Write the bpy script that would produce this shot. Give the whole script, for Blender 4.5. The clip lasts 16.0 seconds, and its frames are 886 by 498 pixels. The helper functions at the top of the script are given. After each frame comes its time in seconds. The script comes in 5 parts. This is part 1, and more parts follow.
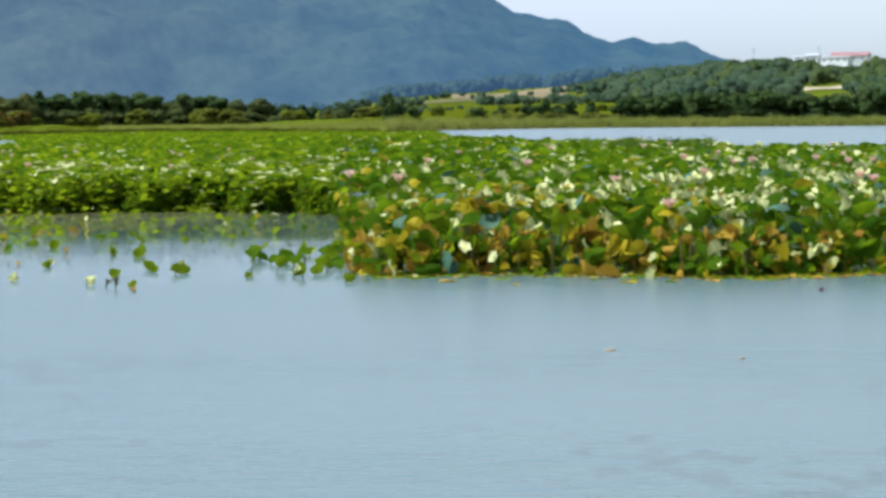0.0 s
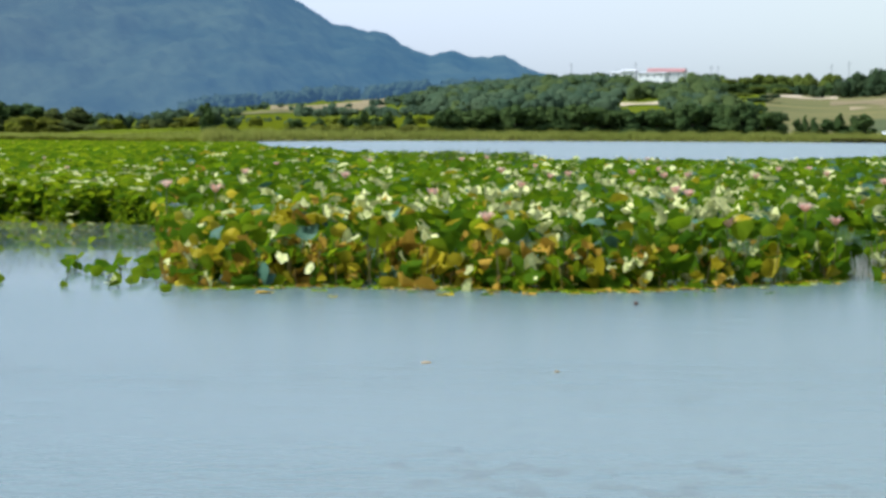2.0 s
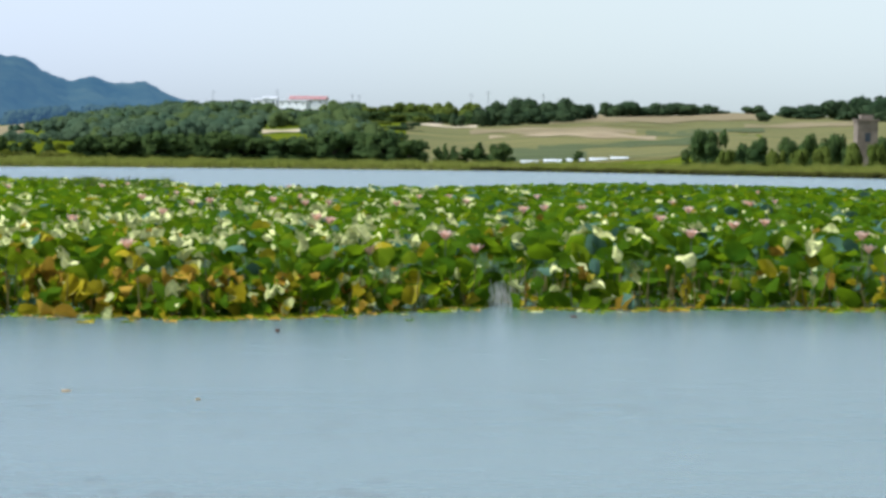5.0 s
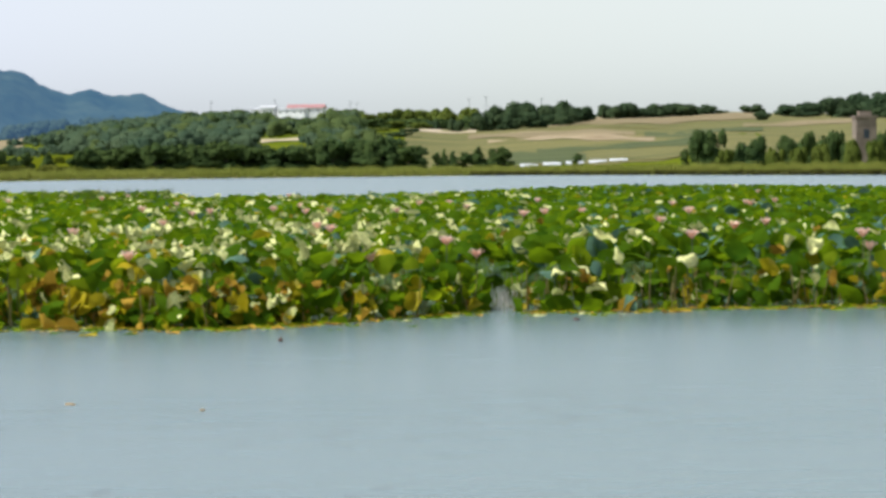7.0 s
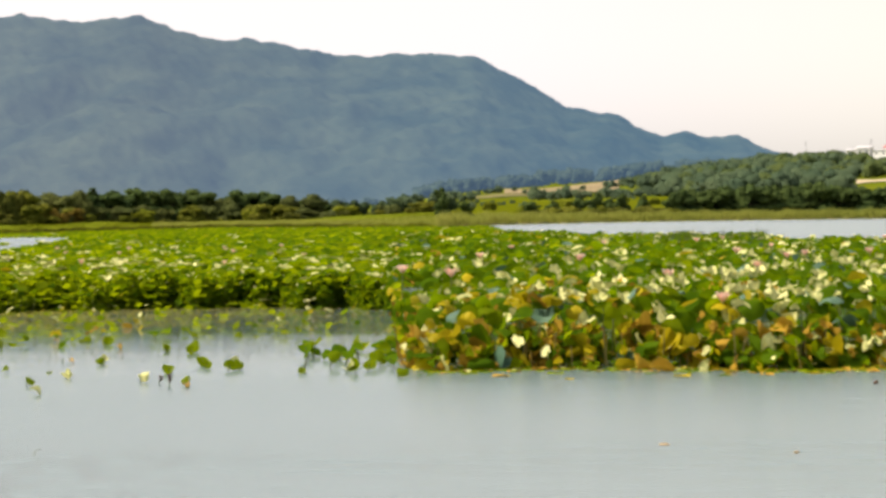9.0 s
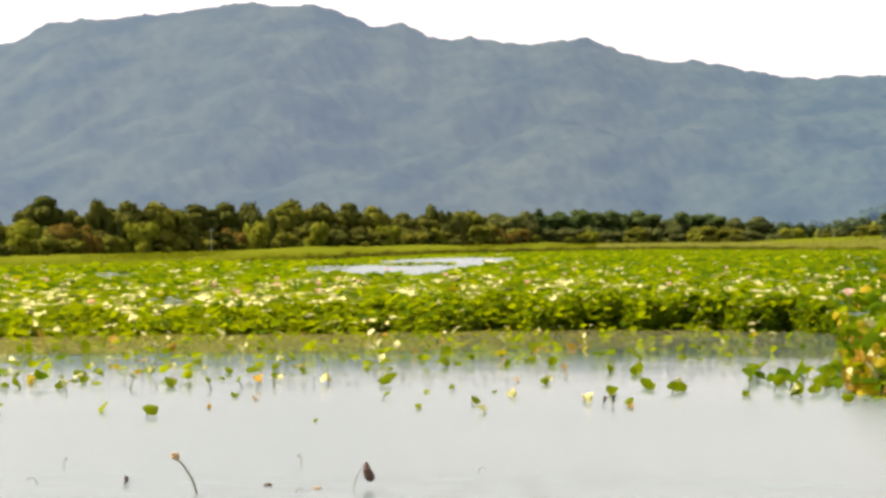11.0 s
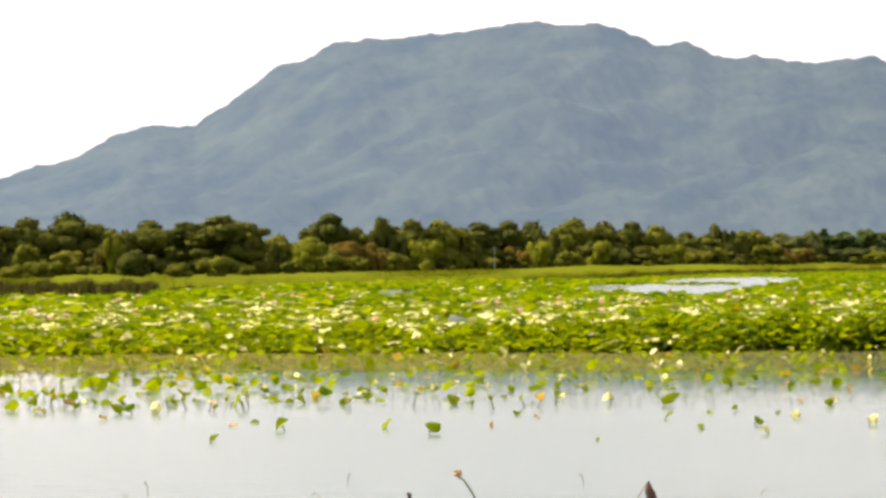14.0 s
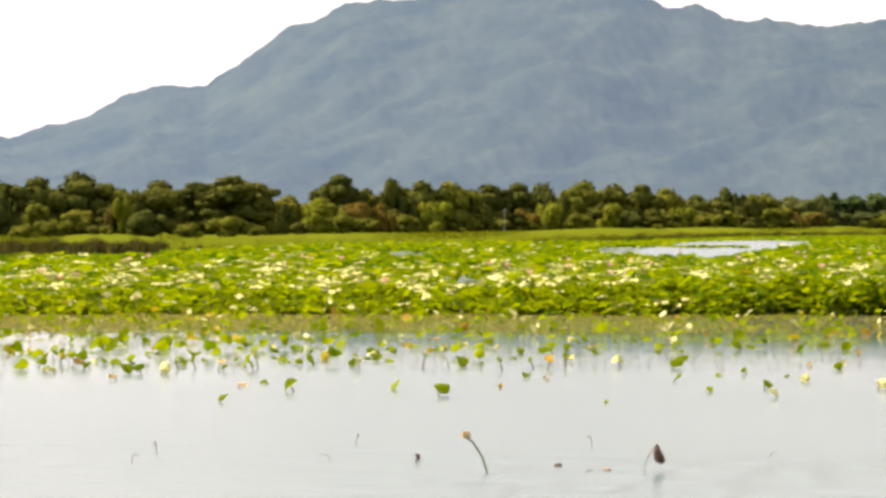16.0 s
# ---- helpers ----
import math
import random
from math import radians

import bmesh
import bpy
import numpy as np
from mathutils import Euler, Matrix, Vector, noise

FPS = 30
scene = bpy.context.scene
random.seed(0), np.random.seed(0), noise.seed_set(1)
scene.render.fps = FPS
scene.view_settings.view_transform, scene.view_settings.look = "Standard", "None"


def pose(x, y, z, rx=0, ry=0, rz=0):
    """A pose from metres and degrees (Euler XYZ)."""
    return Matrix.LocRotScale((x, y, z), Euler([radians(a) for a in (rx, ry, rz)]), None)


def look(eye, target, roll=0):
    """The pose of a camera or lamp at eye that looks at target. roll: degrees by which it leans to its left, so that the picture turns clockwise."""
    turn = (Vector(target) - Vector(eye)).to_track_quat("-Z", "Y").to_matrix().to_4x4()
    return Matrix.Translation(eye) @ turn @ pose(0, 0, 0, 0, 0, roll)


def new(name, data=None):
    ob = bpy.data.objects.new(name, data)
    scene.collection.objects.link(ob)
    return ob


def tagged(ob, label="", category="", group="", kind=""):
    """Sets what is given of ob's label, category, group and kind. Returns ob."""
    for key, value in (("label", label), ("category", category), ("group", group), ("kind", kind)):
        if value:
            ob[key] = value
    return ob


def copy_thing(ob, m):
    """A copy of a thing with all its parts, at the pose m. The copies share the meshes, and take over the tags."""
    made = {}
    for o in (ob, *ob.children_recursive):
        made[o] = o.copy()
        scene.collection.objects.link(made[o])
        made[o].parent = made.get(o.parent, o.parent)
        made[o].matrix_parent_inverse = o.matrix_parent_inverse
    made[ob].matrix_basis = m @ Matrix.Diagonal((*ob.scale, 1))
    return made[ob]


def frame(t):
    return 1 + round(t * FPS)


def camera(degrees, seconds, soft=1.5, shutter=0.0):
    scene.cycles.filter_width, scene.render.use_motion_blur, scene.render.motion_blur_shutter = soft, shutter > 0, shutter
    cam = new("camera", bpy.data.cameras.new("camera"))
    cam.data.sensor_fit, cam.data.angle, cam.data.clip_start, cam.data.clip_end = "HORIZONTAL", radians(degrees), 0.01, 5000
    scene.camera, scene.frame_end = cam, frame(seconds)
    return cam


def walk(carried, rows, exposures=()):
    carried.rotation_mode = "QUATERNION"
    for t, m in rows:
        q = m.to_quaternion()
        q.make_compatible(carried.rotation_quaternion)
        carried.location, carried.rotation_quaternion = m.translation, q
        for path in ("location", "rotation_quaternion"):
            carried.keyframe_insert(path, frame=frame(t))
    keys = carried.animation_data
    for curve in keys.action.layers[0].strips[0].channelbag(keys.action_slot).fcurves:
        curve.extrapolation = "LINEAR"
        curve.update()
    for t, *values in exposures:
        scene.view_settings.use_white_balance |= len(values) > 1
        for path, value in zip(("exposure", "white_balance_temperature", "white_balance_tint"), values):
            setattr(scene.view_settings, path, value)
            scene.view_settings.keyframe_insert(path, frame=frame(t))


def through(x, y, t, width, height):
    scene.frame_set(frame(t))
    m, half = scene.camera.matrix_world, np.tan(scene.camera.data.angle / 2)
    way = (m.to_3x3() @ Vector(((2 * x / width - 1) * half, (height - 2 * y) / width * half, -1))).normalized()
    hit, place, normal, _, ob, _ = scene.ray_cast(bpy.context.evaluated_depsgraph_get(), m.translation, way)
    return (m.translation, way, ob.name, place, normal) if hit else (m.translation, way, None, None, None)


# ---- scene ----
cam = camera(18.0, 16.0, soft=3.3)
EYE = 2.5
# seconds, yaw to the left, pitch up, roll, in degrees
ROWS = [
    (0.0, 0.000, -2.673, 0.301), (0.5, -1.058, -2.554, 0.133), (1.0, -1.183, -2.796, 0.009),
    (1.2, -1.617, -2.721, -0.153), (1.5, -2.719, -2.608, -0.331), (2.0, -3.749, -2.425, -0.370), (2.5, -5.637, -2.317, -0.447),
    (3.0, -6.531, -2.002, -0.498), (3.5, -7.559, -2.154, -0.722), (4.0, -9.015, -1.848, -0.852),
    (4.5, -9.929, -2.018, -0.836), (4.7, -10.152, -1.922, -0.831), (5.8, -13.700, -1.650, -0.150),
    (6.8, -12.135, -1.597, 0.531), (7.0, -11.058, -1.690, 0.548), (7.2, -9.018, -1.314, 0.610), (7.5, -6.826, -1.144, 0.744), (7.7, -5.311, -0.989, 0.762),
    (8.0, -3.283, -0.866, 0.952), (8.2, -2.403, -0.554, 1.120), (8.5, -0.913, -0.493, 0.972), (8.7, -0.095, -0.624, 0.814),
    (9.0, 1.066, -0.723, 0.623), (9.2, 2.075, -0.762, 0.653),
    (9.5, 3.234, -0.593, 0.502), (9.8, 4.625, -0.785, 0.351), (10.0, 5.646, -0.735, 0.309), (10.2, 6.637, -0.544, 0.283),
    (12.3, 14.285, -0.102, 0.090), (12.5, 14.700, -0.134, 0.103), (12.7, 14.841, -0.381, 0.141), (13.0, 14.960, -0.286, 0.163), (13.3, 15.565, -0.183, 0.017),
    (13.5, 15.883, -0.232, -0.166), (13.7, 15.967, 0.298, -0.106), (14.0, 15.944, 0.174, -0.112), (14.2, 15.922, 0.105, -0.237), (14.5, 15.900, 0.195, -0.251),
    (15.0, 15.779, 0.086, -0.249), (15.5, 15.614, -0.304, -0.219), (16.0, 16.143, -0.614, -0.447),
]
EXPOSURES = [(0.0, 0.84, 5550, 8), (2.5, 0.84, 5550, 8), (4.7, 0.77, 5550, 8), (6.8, 0.78, 5900, 10), (7.4, 0.80, 6400, 11), (8.0, 0.83, 6800, 12), (8.6, 0.89, 7100, 13), (9.2, 1.12, 7350, 18), (10.0, 1.36, 7600, 21), (12.3, 1.40, 7700, 22), (16.0, 1.43, 7700, 22)]
walk(cam, [(t, pose(0, 0, EYE, 0, 0, yaw) @ pose(0, 0, 0, pitch) @ pose(0, 0, 0, 0, roll) @ pose(0, 0, 0, 90)) for t, yaw, pitch, roll in ROWS], EXPOSURES)

# ---- light: hazy summer sky, high sun ahead and to the left ----
SUN_UP, SUN_LEFT = 54.0, 92.0
world = bpy.data.worlds.new("sky")
scene.world = world
world.use_nodes = True
wn = world.node_tree.nodes
sky = wn.new("ShaderNodeTexSky")
sky.sky_type, sky.sun_disc = "NISHITA", False
sky.sun_elevation, sky.sun_rotation = radians(SUN_UP), radians(-SUN_LEFT)
sky.air_density, sky.dust_density, sky.ozone_density = 1.0, 1.0, 1.0
haze = wn.new("ShaderNodeHueSaturation")
# haze whitens the sky towards the horizon
up = wn.new("ShaderNodeTexCoord")
rise_of = wn.new("ShaderNodeSeparateXYZ")
clear = wn.new("ShaderNodeMapRange")
clear.inputs["From Min"].default_value, clear.inputs["From Max"].default_value = 0.05, 0.40
clear.inputs["To Min"].default_value, clear.inputs["To Max"].default_value = 0.02, 0.44
world.node_tree.links.new(up.outputs["Generated"], rise_of.inputs["Vector"])
world.node_tree.links.new(rise_of.outputs["Z"], clear.inputs["Value"])
world.node_tree.links.new(clear.outputs["Result"], haze.inputs["Saturation"])
world.node_tree.links.new(sky.outputs["Color"], haze.inputs["Color"])
# thick pale haze low over the land, a little warmer away from the sun
veil, low = wn.new("ShaderNodeMix"), wn.new("ShaderNodeMapRange")
veil.data_type, veil.blend_type = "RGBA", "MULTIPLY"
veil_tint, veil_side = wn.new("ShaderNodeMix"), wn.new("ShaderNodeMapRange")
veil_tint.data_type = "RGBA"
veil_tint.inputs["A"].default_value, veil_tint.inputs["B"].default_value = (0.92, 0.94, 1.0, 1), (0.915, 0.943, 0.868, 1)
veil_side.inputs["From Min"].default_value, veil_side.inputs["From Max"].default_value = 0.0, 0.22
world.node_tree.links.new(rise_of.outputs["X"], veil_side.inputs["Value"])
world.node_tree.links.new(veil_side.outputs["Result"], veil_tint.inputs["Factor"])
world.node_tree.links.new(veil_tint.outputs["Result"], veil.inputs["B"])
low.inputs["From Min"].default_value, low.inputs["From Max"].default_value = 0.05, 0.22
low.inputs["To Min"].default_value, low.inputs["To Max"].default_value = 1.0, 0.0
world.node_tree.links.new(rise_of.outputs["Z"], low.inputs["Value"])
world.node_tree.links.new(low.outputs["Result"], veil.inputs["Factor"])
world.node_tree.links.new(haze.outputs["Color"], veil.inputs["A"])
world.node_tree.links.new(veil.outputs["Result"], wn["Background"].inputs["Color"])
wn["Background"].inputs["Strength"].default_value = 0.105
sun = new("sun", bpy.data.lights.new("sun", "SUN"))
sun.data.energy, sun.data.angle, sun.data.color = 3.1, radians(0.6), (1.0, 0.95, 0.87)
sd = Vector((-math.sin(radians(SUN_LEFT)) * math.cos(radians(SUN_UP)), math.cos(radians(SUN_LEFT)) * math.cos(radians(SUN_UP)), math.sin(radians(SUN_UP))))
sun.matrix_world = look(sd * 50, (0, 0, 0))

rng = np.random.default_rng(7)


# ---- materials ----
def material(name, a, b, rough=0.6, scale=1.0, stretch=(1, 1, 1), vary="island", bump=0.0, bump_scale=20.0, through=0.0, through_colour=None, spec=0.5, spread=0.5, metal=0.0, haze_glow=None):
    """Two colours mixed by a noise and by a random value for each piece, with optional relief and light passing through."""
    m = bpy.data.materials.new(name)
    m.use_nodes = True
    n, k = m.node_tree.nodes, m.node_tree.links
    p = n["Principled BSDF"]
    geo = n.new("ShaderNodeNewGeometry")
    mp = n.new("ShaderNodeMapping")
    mp.inputs["Scale"].default_value = stretch
    k.new(geo.outputs["Position"], mp.inputs["Vector"])
    tex = n.new("ShaderNodeTexNoise")
    tex.inputs["Scale"].default_value, tex.inputs["Detail"].default_value, tex.inputs["Roughness"].default_value = scale, 5, 0.6
    k.new(mp.outputs["Vector"], tex.inputs["Vector"])
    ramp = n.new("ShaderNodeMapRange")
    ramp.inputs["From Min"].default_value, ramp.inputs["From Max"].default_value = 0.3, 0.7
    k.new(tex.outputs["Fac"], ramp.inputs["Value"])
    fac = ramp.outputs["Result"]
    if vary:
        rnd = n.new("ShaderNodeObjectInfo").outputs["Random"]
        if vary == "island":
            both, part_of = n.new("ShaderNodeMath"), n.new("ShaderNodeMath")
            both.operation, part_of.operation = "ADD", "FRACT"
            k.new(rnd, both.inputs[0])
            k.new(geo.outputs["Random Per Island"], both.inputs[1])
            k.new(both.outputs["Value"], part_of.inputs[0])
            rnd = part_of.outputs["Value"]
        mx = n.new("ShaderNodeMix")
        mx.inputs["Factor"].default_value = spread
        k.new(fac, mx.inputs["A"])
        k.new(rnd, mx.inputs["B"])
        fac = mx.outputs["Result"]
    col = n.new("ShaderNodeMix")
    col.data_type = "RGBA"
    col.inputs["A"].default_value, col.inputs["B"].default_value = (*a, 1), (*b, 1)
    k.new(fac, col.inputs["Factor"])
    k.new(col.outputs["Result"], p.inputs["Base Color"])
    p.inputs["Roughness"].default_value, p.inputs["Metallic"].default_value = rough, metal
    p.inputs["Specular IOR Level"].default_value = spec
    if bump:
        t2 = n.new("ShaderNodeTexNoise")
        t2.inputs["Scale"].default_value, t2.inputs["Detail"].default_value = bump_scale, 4
        k.new(mp.outputs["Vector"], t2.inputs["Vector"])
        bp = n.new("ShaderNodeBump")
        bp.inputs["Strength"].default_value, bp.inputs["Distance"].default_value = 0.8, bump
        k.new(t2.outputs["Fac"], bp.inputs["Height"])
        k.new(bp.outputs["Normal"], p.inputs["Normal"])
    if haze_glow:
        # a far backdrop's haze put in as surface glow, stronger towards the sun's side
        p.inputs["Emission Color"].default_value = (*haze_glow[:3], 1)
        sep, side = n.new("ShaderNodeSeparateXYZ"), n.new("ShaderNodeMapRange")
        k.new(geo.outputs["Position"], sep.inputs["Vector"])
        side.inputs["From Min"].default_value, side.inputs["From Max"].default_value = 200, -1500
        side.inputs["To Min"].default_value, side.inputs["To Max"].default_value = haze_glow[3], haze_glow[4]
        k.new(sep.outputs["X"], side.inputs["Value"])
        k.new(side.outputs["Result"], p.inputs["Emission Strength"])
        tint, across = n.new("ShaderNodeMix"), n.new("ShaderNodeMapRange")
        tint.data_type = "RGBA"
        tint.inputs["A"].default_value, tint.inputs["B"].default_value = (haze_glow[0] * 0.80, haze_glow[1] * 1.04, haze_glow[2] * 1.08, 1), (haze_glow[0] * 1.12, haze_glow[1] * 1.0, haze_glow[2] * 0.93, 1)
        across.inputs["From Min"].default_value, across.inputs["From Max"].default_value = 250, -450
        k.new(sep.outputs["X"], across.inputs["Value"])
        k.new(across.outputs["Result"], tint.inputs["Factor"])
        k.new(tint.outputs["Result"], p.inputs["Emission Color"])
    if through:
        tr = n.new("ShaderNodeBsdfTranslucent")
        if through_colour:
            tr.inputs["Color"].default_value = (*through_colour, 1)
        else:
            k.new(col.outputs["Result"], tr.inputs["Color"])
        ms = n.new("ShaderNodeMixShader")
        ms.inputs["Fac"].default_value = through
        k.new(p.outputs["BSDF"], ms.inputs[1])
        k.new(tr.outputs["BSDF"], ms.inputs[2])
        k.new(ms.outputs["Shader"], n["Material Output"].inputs["Surface"])
    return m


LEAF = material("lotus_leaf_green", (0.013, 0.044, 0.003), (0.084, 0.150, 0.007), 0.5, 9, through=0.35, through_colour=(0.22, 0.34, 0.004), spec=0.0, spread=0.65)
LEAF_LIGHT = material("lotus_leaf_young", (0.074, 0.123, 0.004), (0.162, 0.208, 0.008), 0.5, 9, through=0.48, through_colour=(0.29, 0.37, 0.005), spec=0.0, spread=0.45)
# sun sheen on waxy leaves is put into the base colour as cream
LEAF_SHEEN = material("lotus_leaf_waxy_sheen", (0.20, 0.25, 0.05), (0.88, 0.83, 0.36), 0.5, 13, through=0.15, spec=0.2, spread=0.40, bump=0.01, bump_scale=30)
LEAF_BLUE = material("lotus_leaf_bloom", (0.040, 0.100, 0.058), (0.115, 0.195, 0.120), 0.6, 10, through=0.15, spread=0.7, spec=0.15)
LEAF_YELLOW = material("lotus_leaf_yellow", (0.15, 0.15, 0.002), (0.48, 0.365, 0.003), 0.6, 20, through=0.3, through_colour=(0.48, 0.39, 0.015), spread=0.65, spec=0.15)
LEAF_BROWN = material("lotus_leaf_withered", (0.15, 0.082, 0.005), (0.52, 0.33, 0.035), 0.8, 14, bump=0.004, through=0.2, spread=0.7, spec=0.1)
# olive of the lotus reflected in the shallows, put into a base colour
OLIVE_FLECKS = material("olive_reflection", (0.20, 0.195, 0.030), (0.31, 0.28, 0.050), 0.8, 3, spec=0.05)
STEM = material("lotus_stem", (0.03, 0.06, 0.012), (0.13, 0.13, 0.035), 0.6, 8)
STEM_DRY = material("withered_lotus_stem", (0.13, 0.115, 0.025), (0.30, 0.22, 0.06), 0.7, 8)
STRAW_STEM = material("bleached_dead_stem", (0.45, 0.44, 0.38), (0.66, 0.64, 0.56), 0.7, 8)
PETAL = material("lotus_petal", (0.86, 0.47, 0.35), (0.94, 0.76, 0.62), 0.5, 25, vary="object", through=0.3, spread=0.6)
FLOWER_HEART = material("lotus_heart", (0.6, 0.42, 0.06), (0.7, 0.55, 0.12), 0.6, 40, vary="object")
POD = material("dry_seed_pod", (0.025, 0.014, 0.010), (0.09, 0.045, 0.025), 0.8, 40, bump=0.003, vary="object")
POD_TAN = material("tan_seed_pod", (0.28, 0.19, 0.09), (0.42, 0.30, 0.15), 0.8, 40, bump=0.003, vary="object")
MUD = material("pond_bed_and_grass", (0.072, 0.102, 0.006), (0.126, 0.144, 0.012), 0.95, 0.02, vary="", bump=0.1, bump_scale=0.5, spec=0.0)
GRASS = material("marsh_grass", (0.084, 0.113, 0.004), (0.152, 0.168, 0.009), 0.8, 0.05, through=0.3, spread=0.5, spec=0.0)
REED = material("reed", (0.20, 0.24, 0.040), (0.34, 0.345, 0.075), 0.8, 0.03, through=0.5, spread=0.5, spec=0.0)
REED_TAN = material("bleached_reed", (0.20, 0.17, 0.06), (0.36, 0.29, 0.12), 0.9, 0.03, through=0.2, spec=0.02)
REED_DARK = material("dark_reed", (0.022, 0.021, 0.007), (0.066, 0.058, 0.018), 0.9, 0.05, through=0.1, spec=0.02)
TREE_GREEN = material("broadleaf_crown", (0.038, 0.053, 0.013), (0.118, 0.124, 0.022), 0.9, 0.22, vary="object", through=0.20, spread=0.45, spec=0.0)
# distance haze is put into this paler base green
TREE_HAZED = material("haze_paled_crown", (0.066, 0.090, 0.030), (0.128, 0.145, 0.042), 0.9, 0.22, vary="object", through=0.4, spread=0.45, spec=0.0)
TREE_DARK = material("shelter_belt_crown", (0.042, 0.076, 0.028), (0.097, 0.138, 0.038), 0.9, 0.3, vary="object", through=0.38, spread=0.4, spec=0.0)
TREE_OLIVE = material("willow_shrub", (0.068, 0.092, 0.012), (0.165, 0.165, 0.024), 0.9, 0.3, vary="object", through=0.3, spread=0.4, spec=0.0)
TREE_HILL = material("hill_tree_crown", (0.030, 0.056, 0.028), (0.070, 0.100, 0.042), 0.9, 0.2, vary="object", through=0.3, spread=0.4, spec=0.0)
TREE_RUST = material("rusty_crown", (0.105, 0.080, 0.016), (0.175, 0.130, 0.025), 0.9, 0.3, vary="object", through=0.4, spread=0.4, spec=0.0)
TREE_LIME = material("lime_green_crown", (0.12, 0.15, 0.014), (0.19, 0.21, 0.022), 0.9, 0.3, vary="object", through=0.4, spread=0.4, spec=0.0)
# the sunlit look of these crowns is put into a lighter base colour
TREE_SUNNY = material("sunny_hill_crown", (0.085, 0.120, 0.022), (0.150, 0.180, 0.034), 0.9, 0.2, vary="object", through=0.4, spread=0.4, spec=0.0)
BARK = material("bark", (0.05, 0.035, 0.025), (0.11, 0.085, 0.06), 0.9, 3, bump=0.02, vary="")
STRAW = material("stubble_field", (0.145, 0.115, 0.056), (0.29, 0.23, 0.125), 0.95, 0.05, (0.25, 1.8, 1), vary="", bump=0.1, bump_scale=0.6, spec=0.1)
CROP = material("green_crop_field", (0.052, 0.072, 0.026), (0.100, 0.110, 0.042), 0.95, 0.05, (0.25, 1.8, 1), vary="", bump=0.1, bump_scale=0.6, spec=0.1)
YELLOWCROP = material("yellow_field", (0.085, 0.094, 0.030), (0.190, 0.165, 0.056), 0.95, 0.05, (0.25, 1.8, 1), vary="", bump=0.1, bump_scale=0.6, spec=0.1)
SOIL = material("bare_soil", (0.22, 0.165, 0.09), (0.36, 0.285, 0.17), 0.95, 0.06, vary="", bump=0.1, bump_scale=0.6, spec=0.1)
SAND = material("pale_sand", (0.36, 0.29, 0.18), (0.54, 0.45, 0.31), 0.95, 0.06, vary="", bump=0.1, bump_scale=0.6, spec=0.1)
WHITE = material("white_painted_wall", (0.70, 0.70, 0.68), (0.80, 0.80, 0.78), 0.8, 0.4, vary="", bump=0.01, bump_scale=3)
ROOF_RED = material("red_metal_roof", (0.34, 0.16, 0.145), (0.42, 0.21, 0.19), 0.5, 0.5, vary="", bump=0.02, bump_scale=3)
ROOF_GREY = material("grey_roof", (0.42, 0.42, 0.42), (0.55, 0.55, 0.54), 0.6, 0.5, vary="", bump=0.02, bump_scale=3)
GLASS_DARK = material("dark_window", (0.02, 0.03, 0.04), (0.04, 0.05, 0.06), 0.1, 1, vary="")
PLASTIC = material("white_polythene", (0.72, 0.74, 0.74), (0.82, 0.83, 0.82), 0.4, 0.5, vary="", through=0.15)
CONCRETE = material("weathered_concrete", (0.15, 0.115, 0.085), (0.26, 0.205, 0.155), 0.9, 0.6, vary="", bump=0.03, bump_scale=3)
STEEL = material("galvanised_pole", (0.20, 0.21, 0.22), (0.34, 0.35, 0.36), 0.6, 2, vary="", metal=0.4)
MOUNTAIN = material("far_forested_mountain", (0.010, 0.019, 0.013), (0.038, 0.050, 0.028), 0.95, 0.011, (1, 0.6, 1.4), vary="", bump=3.2, bump_scale=0.045, spec=0.0, haze_glow=(0.18, 0.31, 0.52, 0.222, 0.295))
# distance haze over the hill wood is mixed into its base green
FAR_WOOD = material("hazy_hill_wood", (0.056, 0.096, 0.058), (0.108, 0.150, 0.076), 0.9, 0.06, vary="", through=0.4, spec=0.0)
# lit copy of the hill wood, with sunlight put into the colour
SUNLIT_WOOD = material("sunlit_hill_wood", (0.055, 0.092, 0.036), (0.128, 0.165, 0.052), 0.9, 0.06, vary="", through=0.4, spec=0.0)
# the foothill wood gets the same added haze glow as the mountain
HAZY_WOOD = material("mountain_foot_wood", (0.026, 0.045, 0.034), (0.060, 0.085, 0.052), 0.9, 0.03, vary="", through=0.2, spec=0.0, haze_glow=(0.18, 0.31, 0.54, 0.16, 0.24))


